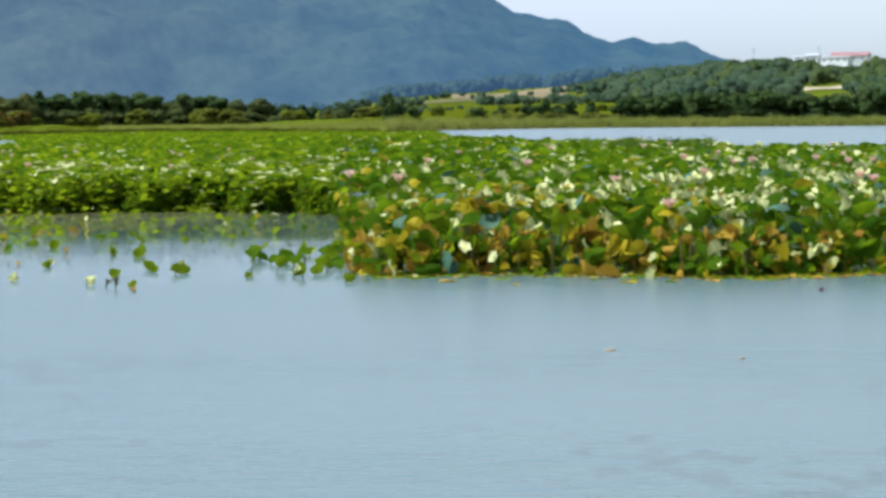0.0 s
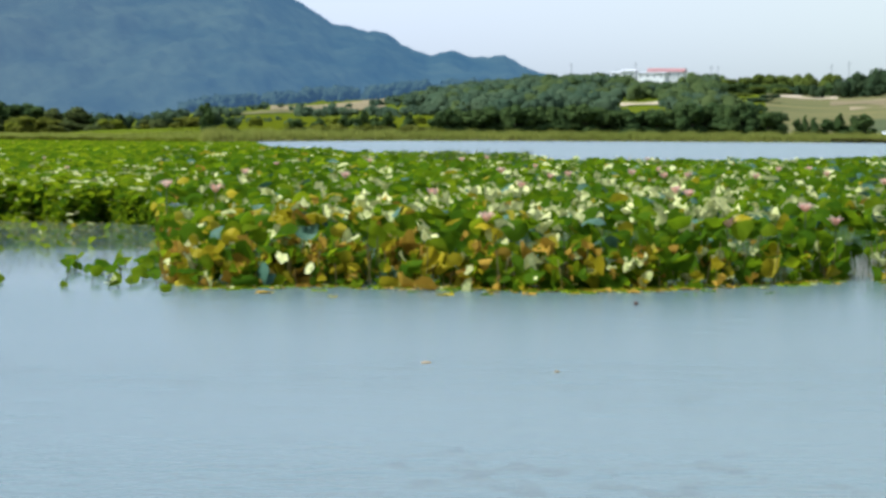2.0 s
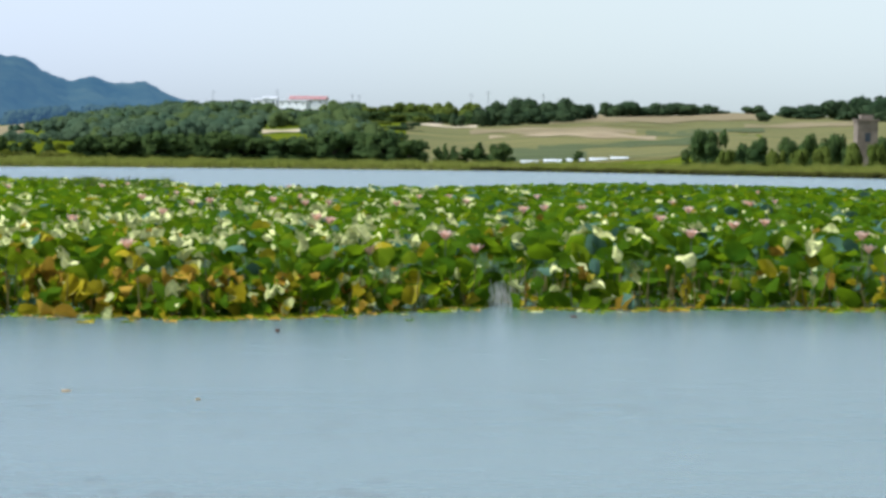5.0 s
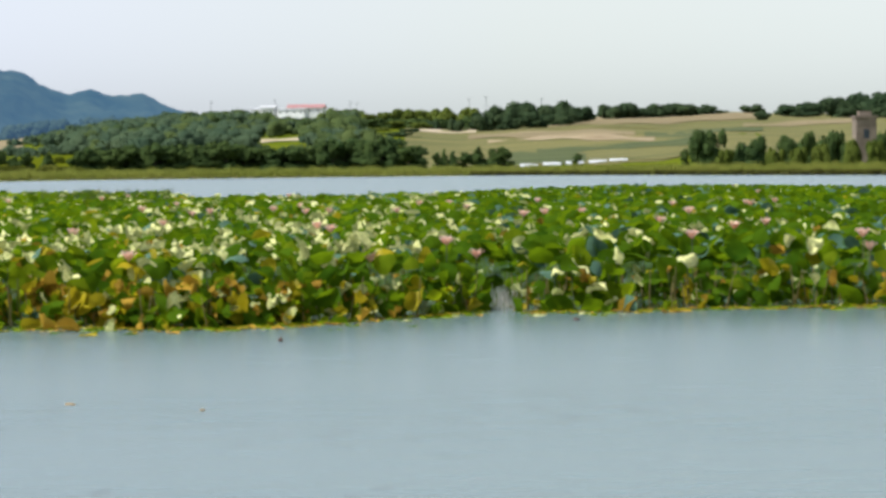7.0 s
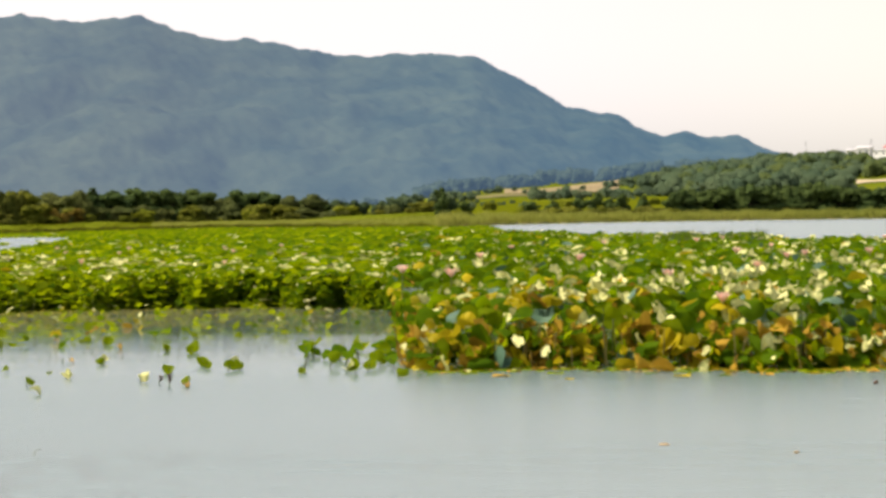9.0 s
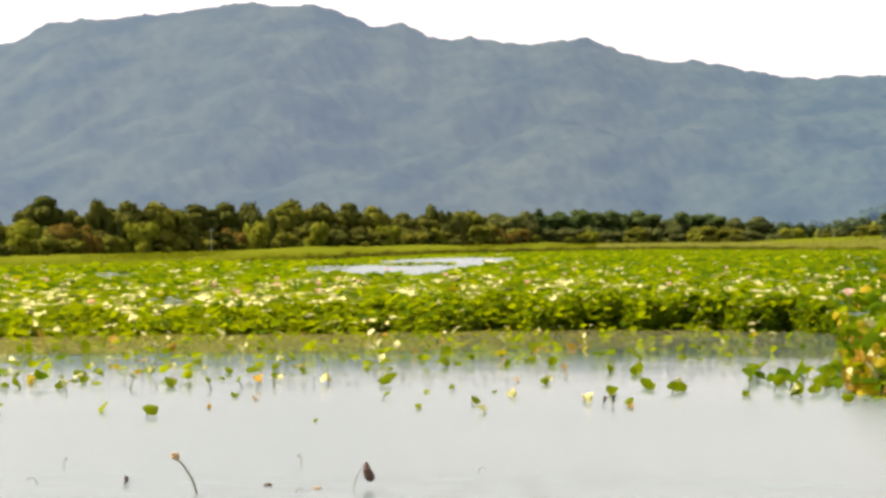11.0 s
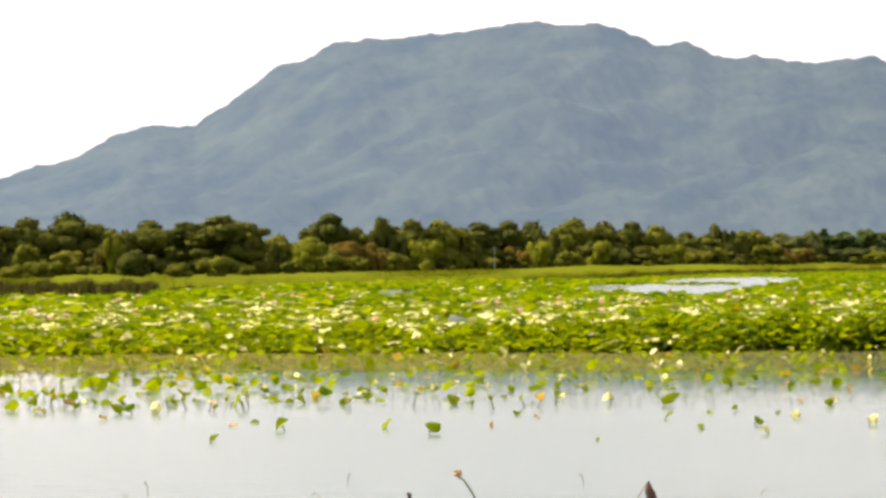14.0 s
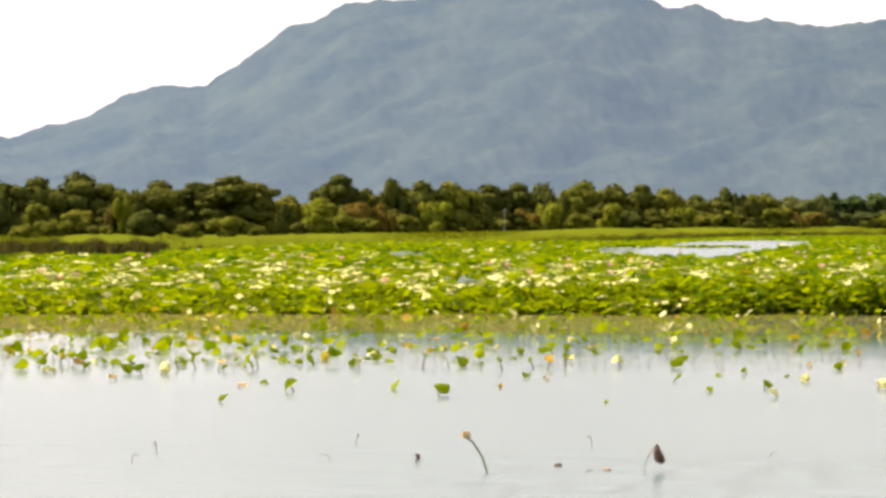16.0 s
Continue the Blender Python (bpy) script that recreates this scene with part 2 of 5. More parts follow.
def water_material():
    m = bpy.data.materials.new("rippled_pond_water")
    m.use_nodes = True
    n, k = m.node_tree.nodes, m.node_tree.links
    p = n["Principled BSDF"]
    p.inputs["Base Color"].default_value = (0.10, 0.15, 0.152, 1)
    p.inputs["Roughness"].default_value, p.inputs["IOR"].default_value = 0.26, 1.33
    geo = n.new("ShaderNodeNewGeometry")

    def waves(scale, detail, stretch):
        mp = n.new("ShaderNodeMapping")
        mp.inputs["Scale"].default_value, mp.inputs["Rotation"].default_value = stretch, (0, 0, radians(12))
        k.new(geo.outputs["Position"], mp.inputs["Vector"])
        tx = n.new("ShaderNodeTexNoise")
        tx.inputs["Scale"].default_value, tx.inputs["Detail"].default_value = scale, detail
        k.new(mp.outputs["Vector"], tx.inputs["Vector"])
        return tx.outputs["Fac"]

    fine, broad, gust = waves(6.0, 3, (0.9, 1.0, 1)), waves(1.6, 2, (0.7, 1.0, 1)), waves(0.10, 3, (0.5, 1.4, 1))
    g = n.new("ShaderNodeMapRange")
    g.inputs["From Min"].default_value, g.inputs["From Max"].default_value = 0.35, 0.68
    g.inputs["To Min"].default_value, g.inputs["To Max"].default_value = 0.2, 1.15
    k.new(gust, g.inputs["Value"])
    # plants shelter the shallows in front of the left stand
    far = n.new("ShaderNodeVectorMath")
    far.operation = "LENGTH"
    k.new(geo.outputs["Position"], far.inputs[0])
    calm = n.new("ShaderNodeMapRange")
    calm.interpolation_type = "SMOOTHSTEP"
    calm.inputs["From Min"].default_value, calm.inputs["From Max"].default_value = 38, 64
    calm.inputs["To Min"].default_value, calm.inputs["To Max"].default_value = 1.0, 0.08
    k.new(far.outputs["Value"], calm.inputs["Value"])
    lake = n.new("ShaderNodeMapRange")
    lake.inputs["From Min"].default_value, lake.inputs["From Max"].default_value = 76, 90
    k.new(far.outputs["Value"], lake.inputs["Value"])
    top = n.new("ShaderNodeMath")
    top.operation = "MAXIMUM"
    k.new(calm.outputs["Result"], top.inputs[0])
    k.new(lake.outputs["Result"], top.inputs[1])
    g2 = n.new("ShaderNodeMath")
    g2.operation = "MULTIPLY"
    k.new(g.outputs["Result"], g2.inputs[0])
    k.new(top.outputs["Value"], g2.inputs[1])
    g = g2
    ro = n.new("ShaderNodeMath")
    ro.operation = "MULTIPLY"
    ro.inputs[1].default_value = 0.26
    k.new(top.outputs["Value"], ro.inputs[0])
    k.new(ro.outputs["Value"], p.inputs["Roughness"])
    # loose darker patches in the water colour near the bank
    dark_flecks, drift = waves(1.7, 3, (1.5, 0.6, 1)), waves(0.13, 2, (1.0, 0.7, 1))
    wm = n.new("ShaderNodeMath")
    wm.operation = "MULTIPLY"
    k.new(dark_flecks, wm.inputs[0])
    k.new(drift, wm.inputs[1])
    wr = n.new("ShaderNodeMapRange")
    wr.inputs["From Min"].default_value, wr.inputs["From Max"].default_value = 0.295, 0.36
    k.new(wm.outputs["Value"], wr.inputs["Value"])
    near = n.new("ShaderNodeMapRange")
    near.inputs["From Min"].default_value, near.inputs["From Max"].default_value = 34, 26
    k.new(far.outputs["Value"], near.inputs["Value"])
    wk = n.new("ShaderNodeMath")
    wk.operation = "MULTIPLY"
    k.new(wr.outputs["Result"], wk.inputs[0])
    k.new(near.outputs["Result"], wk.inputs[1])
    hue = n.new("ShaderNodeMix")
    hue.data_type = "RGBA"
    hue.inputs["A"].default_value, hue.inputs["B"].default_value = (0.112, 0.166, 0.163, 1), (0.090, 0.130, 0.124, 1)
    k.new(wk.outputs["Value"], hue.inputs["Factor"])
    k.new(hue.outputs["Result"], p.inputs["Base Color"])
    b1 = n.new("ShaderNodeBump")
    b1.inputs["Distance"].default_value = 0.055
    k.new(broad, b1.inputs["Height"])
    k.new(g.outputs["Value"], b1.inputs["Strength"])
    b2 = n.new("ShaderNodeBump")
    b2.inputs["Distance"].default_value = 0.017
    k.new(fine, b2.inputs["Height"])
    k.new(g.outputs["Value"], b2.inputs["Strength"])
    k.new(b1.outputs["Normal"], b2.inputs["Normal"])
    k.new(b2.outputs["Normal"], p.inputs["Normal"])
    return m


WATER = water_material()


# ---- building helpers ----
def at(az, d, z=0.0):
    """A place by its bearing (degrees to the left of north) and distance from the shore path."""
    a = radians(az)
    return Vector((-d * math.sin(a), d * math.cos(a), z))


def tri_mesh(name, V, F, mats, index=None, smooth=True, normals=None):
    """A mesh from arrays of vertices and triangles."""
    me = bpy.data.meshes.new(name)
    V, F = np.asarray(V, np.float32), np.asarray(F, np.int32)
    me.vertices.add(len(V))
    me.vertices.foreach_set("co", V.ravel())
    me.loops.add(F.size)
    me.loops.foreach_set("vertex_index", F.ravel())
    me.polygons.add(len(F))
    me.polygons.foreach_set("loop_start", np.arange(0, F.size, 3, dtype=np.int32))
    me.polygons.foreach_set("loop_total", np.full(len(F), 3, np.int32))
    for m in (mats if isinstance(mats, (list, tuple)) else [mats]):
        me.materials.append(m)
    if index is not None:
        me.polygons.foreach_set("material_index", np.asarray(index, np.int32))
    me.polygons.foreach_set("use_smooth", np.full(len(F), smooth, bool))
    me.update(calc_edges=True)
    if normals is not None:
        me.normals_split_custom_set_from_vertices(np.asarray(normals, np.float32))
    return me


def quads_to_tris(Q):
    Q = np.asarray(Q)
    return np.concatenate([Q[:, [0, 1, 2]], Q[:, [0, 2, 3]]])


def part(name, data, mat, parent, label=""):
    """Links a bmesh or a mesh as one object under a thing or a part."""
    if isinstance(data, bmesh.types.BMesh):
        me = bpy.data.meshes.new(name)
        bmesh.ops.recalc_face_normals(data, faces=data.faces)
        data.to_mesh(me)
        data.free()
        me.materials.append(mat)
        data = me
    ob = new(name, data)
    ob.parent = parent
    return tagged(ob, label)


def box(bm, x0, x1, y0, y1, z0, z1):
    v = [bm.verts.new((x, y, z)) for x in (x0, x1) for y in (y0, y1) for z in (z0, z1)]
    for f in ((0, 1, 3, 2), (4, 6, 7, 5), (0, 4, 5, 1), (2, 3, 7, 6), (0, 2, 6, 4), (1, 5, 7, 3)):
        bm.faces.new([v[i] for i in f])


def tube(bm, pts, radii, n=6):
    """A tapered tube along points."""
    rings = []
    for i, q in enumerate(pts):
        q = Vector(q)
        a, b = Vector(pts[max(i - 1, 0)]), Vector(pts[min(i + 1, len(pts) - 1)])
        rot = (b - a).to_track_quat("Z", "X")
        rings.append([bm.verts.new(q + rot @ Vector((radii[i] * math.cos(t), radii[i] * math.sin(t), 0))) for t in np.linspace(0, 2 * math.pi, n, endpoint=False)])
    for r0, r1 in zip(rings, rings[1:]):
        for i in range(n):
            bm.faces.new((r0[i], r0[(i + 1) % n], r1[(i + 1) % n], r1[i]))
    for r in (rings[0], rings[-1]):
        if n > 2:
            bm.faces.new(r)


def spun(r, axis):
    """Turn matrices for arrays of angles about one axis."""
    c, s, z, o = np.cos(r), np.sin(r), np.zeros_like(r), np.ones_like(r)
    rows = {"x": (o, z, z, z, c, -s, z, s, c), "z": (c, -s, z, s, c, z, z, z, o)}[axis]
    return np.stack(rows, -1).reshape(-1, 3, 3)


def scatter(template, P, S, tilt, lean, spin):
    """Copies of a template (verts, tris) at places P, with sizes S, tilted by tilt towards the bearing lean."""
    V, F = template
    R = spun(lean, "z") @ spun(tilt, "x") @ spun(spin, "z")
    W = np.einsum("nij,nkj->nki", R, V[None] * S[:, None, None]) + P[:, None, :]
    G = F[None] + (np.arange(len(P)) * len(V))[:, None, None]
    return W.reshape(-1, 3), G.reshape(-1, 3)


def joined(pieces):
    """Several (verts, tris, material index) in one."""
    V, F, I, o = [], [], [], 0
    for v, f, i in pieces:
        V.append(v), F.append(f + o), I.append(np.full(len(f), i))
        o += len(v)
    return np.concatenate(V), np.concatenate(F), np.concatenate(I)


def leaf_template(seg, rings, cup, wave, seed):
    """A round, cupped lotus leaf of radius 1 with a wavy rim."""
    r = np.random.default_rng(seed)
    ph, k = r.uniform(0, 6.28, 3), r.integers(2, 5, 2)
    V, F = [(0, 0, -cup)], []
    for j in range(1, rings + 1):
        f = j / rings
        for i in range(seg):
            t = 2 * math.pi * i / seg
            rim = 1 + 0.07 * math.sin(3 * t + ph[2]) * f
            z = cup * (f * f - 1) + wave * f * f * (math.sin(k[0] * t + ph[0]) + 0.6 * math.sin(k[1] * t + ph[1]))
            V.append((f * rim * math.cos(t), f * rim * math.sin(t), z))
    for i in range(seg):
        F.append((0, 1 + i, 1 + (i + 1) % seg))
        for j in range(1, rings):
            a, b = 1 + (j - 1) * seg, 1 + j * seg
            F += [(a + i, b + i, b + (i + 1) % seg), (a + i, b + (i + 1) % seg, a + (i + 1) % seg)]
    return np.array(V, float), np.array(F)


# ---- plan of the pond: distances by bearing ----
def shore(az):
    """Where the far land begins."""
    return np.interp(az, [-180, -100, -60, -24, -20, -17, -12.4, -8, -3, -0.2, 1.0, 3, 5.7, 7.6, 9.9, 12.2, 13.9, 14.7, 16.8, 18.6, 19.9, 20.6, 21.4, 22.2, 23.4, 26, 60, 100, 180],
                     [30, 40, 260, 520, 560, 622, 740, 725, 680, 590, 520, 545, 590, 530, 450, 345, 284, 262, 236, 215, 196, 182, 167, 155, 151, 143, 110, 40, 30])


def bed_front(az):
    """The waterside edge of the lotus."""
    return np.interp(az, [-26, -20, -14.7, -12.62, -12.45, -12.25, -12.05, -11.9, -10, -7, -5.4, -2.5, 1.5, 1.9, 2.15, 3.3, 5.6, 9, 12, 20, 26],
                     [50.2, 49.6, 48.4, 47.9, 50.5, 52.5, 51, 48.4, 46.2, 44.4, 44.1, 45.2, 44.8, 47, 72, 74.5, 76, 75, 73.6, 72.4, 70.5])


def edge_wave(az):
    """The uneven rim of the lotus."""
    return np.where(az < 2.1, 0.35 * np.sin(az * 17) + 0.25 * np.sin(az * 41), 0.5 * np.sin(az * 2.9) + 0.35 * np.sin(az * 7.3 + 1.0) * np.sin(az * 1.7))


def bed_back(az):
    return np.interp(az, [-26, -20, -17, -13.5, -11.2, -9, -7.2, -5.9, -5.4, -1.75, -1.2, -0.6, -0.2, 0.2, 0.4],
                     [150, 158, 178, 176, 148, 134, 137, 140, 166, 176, 200, 270, 380, 560, 2000])


def land_height(az, d):
    """Height of the ground beyond the shore."""
    az, d = np.broadcast_arrays(np.asarray(az, float), np.asarray(d, float))
    s = shore(az)
    top = np.interp(az, [-180, -60, -24, -20, -14, -11.3, -8.7, -7, -5.6, -4.2, -2.5, 0, 1.5, 3, 6, 180],
                    [0.3, 0.6, 1.02, 1.02, 0.98, 0.92, 1.03, 1.05, 0.94, 0.78, 0.60, 0.50, 0.33, 0.08, 0.0, 0.0])
    crest = 2.5 + 1450 * np.tan(np.radians(top))
    low = np.clip((d - s) / 18, 0, 1) * np.interp(az, [1.1, 1.3, 10, 18], [0.55, 0.75, 0.55, 0.2])
    f = np.clip((d - s - 70) / (1450 - s - 70), 0, 1)
    far = np.clip((d - 1500) / 600, 0, 1)
    # a wooded foothill under the mountain
    foothill = np.interp(az, [-7, -5, -2.6, -1.2, 0.2, 1.2], [0, 10, 10, 11, 4, 0]) * np.clip((d - 1470) / 300, 0, 1)
    return low + f * (crest - 0.6) * (1 - 0.75 * far) + foothill


def polar_sheet(name, azs, radii_of, height_of, mats):
    A = np.asarray(azs)
    grid_r = np.stack([radii_of(a) for a in A])
    n, k = grid_r.shape
    a = np.radians(A)[:, None]
    Z = np.stack([height_of(A[i], grid_r[i]) for i in range(n)])
    V = np.stack([-grid_r * np.sin(a), grid_r * np.cos(a), Z], -1).reshape(-1, 3)
    i, j = np.meshgrid(np.arange(n - 1), np.arange(k - 1), indexing="ij")
    o = (i * k + j).ravel()
    return tri_mesh(name, V, quads_to_tris(np.stack([o, o + 1, o + k + 1, o + k], -1)), mats)


# ---- ground, water, bank ----
ALL_AZ = np.concatenate([np.arange(-180, -28, 4), np.arange(-28, 30, 0.25), np.arange(30, 181, 3)])


def ground_radii(a):
    s = float(shore(a))
    inner = np.array([0.02, 0.3, 0.6, 0.85, 0.95, 0.985, 1.0]) * s
    outer = s + np.array([4, 10, 18, 40, 70])
    return np.concatenate([inner, outer, np.geomspace(s + 90, 1600, 70), np.geomspace(1700, 4950, 16)])


def ground_height(a, r):
    s = float(shore(a))
    under = -0.8 + 0.8 * np.clip((r - 0.96 * s) / (0.04 * s), 0, 1)
    wob = np.array([noise.noise(Vector((a * 0.5, q * 0.004, 3))) for q in r]) * np.clip((r - s - 60) / 400, 0, 1) * 2.5
    return np.where(r <= s, under, land_height(a, r) + wob)


tagged(new("ground", polar_sheet("ground", ALL_AZ, ground_radii, ground_height, MUD)), "grassy farmland sheet rising to low hills round the lotus lake", "ground", kind="structure")

bm = bmesh.new()
bmesh.ops.create_circle(bm, cap_ends=True, segments=96, radius=800)
tagged(part("water", bm, WATER, None), "pale blue-grey rippled lake water under a hazy sky", "water", kind="structure")

bank_az = np.arange(-180, 181, 12)
bank = polar_sheet("bank", bank_az, lambda a: np.array([0.002, 1.5, 3, 4.5, 6, 7.5, 9]),
                   lambda a, r: 0.9 - 1.7 * np.clip((r - 3.5) / 5.5, 0, 1) ** 1.3 + 0.05 * np.sin(math.radians(a) * 3 + r * 2.1) * np.clip(r / 3, 0, 1), MUD)
tagged(new("ground_bank", bank), "low grassy bank at the water's edge", "bank", kind="structure")


# ---- mountain ----
SKYLINE = [(27, 0.9), (25.2, 1.55), (24.9, 1.52), (23.7, 1.92), (22.1, 2.62), (21.4, 2.66), (21.0, 2.64), (20.3, 3.16), (19.5, 3.80), (18.8, 3.97),
           (18.1, 4.35), (17.5, 4.47), (16.8, 4.46), (14.5, 4.75), (13.3, 4.78), (12.8, 4.75), (12.2, 4.57), (11.5, 4.32), (10.9, 4.29), (10.4, 4.08),
           (9.6, 4.07), (8.4, 3.91), (7.9, 3.99), (7.1, 4.0), (6.5, 3.8), (5.5, 3.6), (3.8, 3.38), (3.4, 3.21), (2.5, 3.17), (2.1, 3.25),
           (0.4, 3.19), (-0.3, 2.81), (-1.5, 2.12), (-2.4, 1.95), (-3.4, 1.53), (-3.9, 1.6), (-4.3, 1.46), (-5.0, 1.47), (-5.7, 1.18), (-8, 0.6)]
sk_az = np.array([p[0] for p in SKYLINE][::-1])
sk_el = np.array([p[1] for p in SKYLINE][::-1])
RIDGE, FOOT = 4100.0, 2900.0
m_r = np.concatenate([np.linspace(FOOT, RIDGE, 60), [4160, 4300, 4600, 4930]])


def mountain_height(a, r):
    crest = RIDGE * math.tan(radians(float(np.interp(a, sk_az, sk_el)))) + 2.5 + 3
    f = np.clip((r - FOOT) / (RIDGE - FOOT), 0, 1)
    back = np.clip((r - RIDGE) / 800, 0, 1)
    out = []
    for q, s, b in zip(r, f, back):
        x, y = q * math.sin(radians(a)), q * math.cos(radians(a))
        spur = noise.fractal(Vector((x * 0.0036 + y * 0.0008, y * 0.0016, 2.0)), 0.8, 2.1, 4)
        tree = noise.noise(Vector((x * 0.03, y * 0.03, 5.0))) * 5 + noise.noise(Vector((x * 0.09, y * 0.05, 7.0))) * 3.2
        shape = s ** 1.15
        out.append(crest * max(shape + 0.21 * spur * math.sin(math.pi * min(s, 1.0)) ** 1.2 * (1 - s * 0.55), 0) * (1 - 0.8 * b) + tree * min(s * 5, 1) + (6 * noise.noise(Vector((x * 0.011, y * 0.011, 9))) * s))
    z = np.array(out)
    cap = r * (crest - 4) / RIDGE
    return np.where(f < 0.97, np.minimum(z, cap * 0.985), z)


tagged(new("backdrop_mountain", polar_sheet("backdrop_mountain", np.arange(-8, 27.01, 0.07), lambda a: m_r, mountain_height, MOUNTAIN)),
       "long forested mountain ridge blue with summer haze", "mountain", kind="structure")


# ---- fields on the far slope ----
def field(name, az0, az1, d0, d1, mat, label, skew=0.0, up=0.35):
    azs = np.linspace(az0, az1, 40)
    wob = lambda a, c: 14 * math.sin(a * 1.7 + c + d0) + 9 * math.sin(a * 5.3 + c * 2 + d0) + skew * (a - az0)
    me = polar_sheet(name, azs, lambda a: np.linspace(d0 + wob(a, 0), d1 + wob(a, 2), 10),
                     lambda a, r: ground_height(a, r) + up, mat)
    return tagged(new(name, me), label, "field", kind="structure")


field("field_0", -24.0, -10.3, 822, 1445, YELLOWCROP, "open yellow-green grassland on the slope", 0.0, 0.18)
field("field_1", -17.6, -14.1, 835, 925, YELLOWCROP, "yellow-green meadow strip above the shore")
field("field_2", -14.0, -12.2, 850, 925, CROP, "grey-green meadow strip above the shore", 6)
field("field_3", -16.6, -13.0, 950, 1012, CROP, "dark olive crop strip across the slope", -8)
field("field_4", -15.4, -12.0, 1035, 1075, SOIL, "pale cream stubble strip on the slope", 10)
field("field_5", -15.0, -11.6, 1090, 1160, STRAW, "beige mown stubble field on the slope", 8)
field("field_6", -17.6, -15.2, 1045, 1130, CROP, "olive crop field beside the pale stubble", 6)
field("field_7", -16.4, -12.4, 1185, 1245, YELLOWCROP, "green and tan striped field near the crest", 10)
field("field_8", -17.5, -13.0, 1275, 1415, STRAW, "bare pinkish-tan field at the hill crest", 0.0, 0.45)
field("field_14", -19.4, -17.2, 1150, 1230, STRAW, "beige field beside a tree clump")
field("field_9", -11.75, -10.5, 1225, 1275, SAND, "bare sandy clearing at the foot of sunny trees")
field("field_15", -11.9, -10.5, 985, 1060, YELLOWCROP, "small yellow field between hedge trees")
field("field_10", -8.25, -7.35, 1085, 1125, SAND, "small sandy clearing behind the hedge trees")
field("field_11", -2.55, -0.2, 1190, 1440, STRAW, "distant beige hay field below the mountain")
field("field_13", -4.4, 1.0, 640, 1000, GRASS, "flat rough grassland behind the far reeds", 0.0, 0.18)
field("field_12", -1.3, 0.6, 1085, 1200, YELLOWCROP, "distant yellow field below the mountain")


# ---- trees ----
def lumpy_ball():
    bm = bmesh.new()
    bmesh.ops.create_icosphere(bm, subdivisions=2, radius=1)
    V = np.array([v.co[:] for v in bm.verts])
    F = np.array([[v.index for v in f.verts] for f in bm.faces])
    bm.free()
    return V, F


ICO = lumpy_ball()
# height and spread of each tree model
SIZE = {}


def crown_cards(rg, blobs, cards, size, flat=0.8, lift=0.6):
    """Leaf clumps: small bent cards lying along the shells of several lobes (x, y, z, radius), over a lumpy core."""
    w = np.array([b[3] ** 2 for b in blobs])
    pick = rg.choice(len(blobs), cards, p=w / w.sum())
    B = np.array(blobs)[pick]
    u = rg.normal(size=(cards, 3))
    u /= np.linalg.norm(u, axis=1)[:, None]
    rad = B[:, 3] * (0.84 + 0.24 * rg.random(cards))
    P = B[:, :3] + u * rad[:, None] * np.array([1, 1, flat])
    V = np.array([(-0.5, -0.5, 0), (0.5, -0.4, 0.12), (0.45, 0.5, 0), (-0.4, 0.45, 0.14)])
    F = np.array([(0, 1, 2), (0, 2, 3)])
    core, order = ICO
    lump = 0.86 + 0.10 * rg.normal(size=(len(blobs), len(core), 1)).clip(-1.5, 1.5)
    CV = (core[None] * lump * np.array(blobs)[:, None, 3:4] * np.array([1, 1, flat]) + np.array(blobs)[:, None, :3]).reshape(-1, 3)
    CF = np.concatenate([order + i * len(core) for i in range(len(blobs))])
    CN = np.tile(core + np.array([0, 0, lift * 0.58]), (len(blobs), 1))
    tilt = np.arccos(np.clip(u[:, 2], -1, 1)) + rg.normal(0, 0.45, cards)
    lean = np.arctan2(u[:, 0], -u[:, 1]) + rg.normal(0, 0.45, cards)
    W, G = scatter((V, F), P, size * (0.6 + 0.8 * rg.random(cards)), tilt, lean, rg.uniform(0, 6.28, cards))
    N = u + rg.normal(size=u.shape) * 0.22 + np.array([0, 0, lift])
    N /= np.linalg.norm(N, axis=1)[:, None]
    return np.concatenate([W, CV]), np.concatenate([G, CF + len(W)]), np.concatenate([np.repeat(N, 4, axis=0), CN / np.linalg.norm(CN, axis=1)[:, None]])


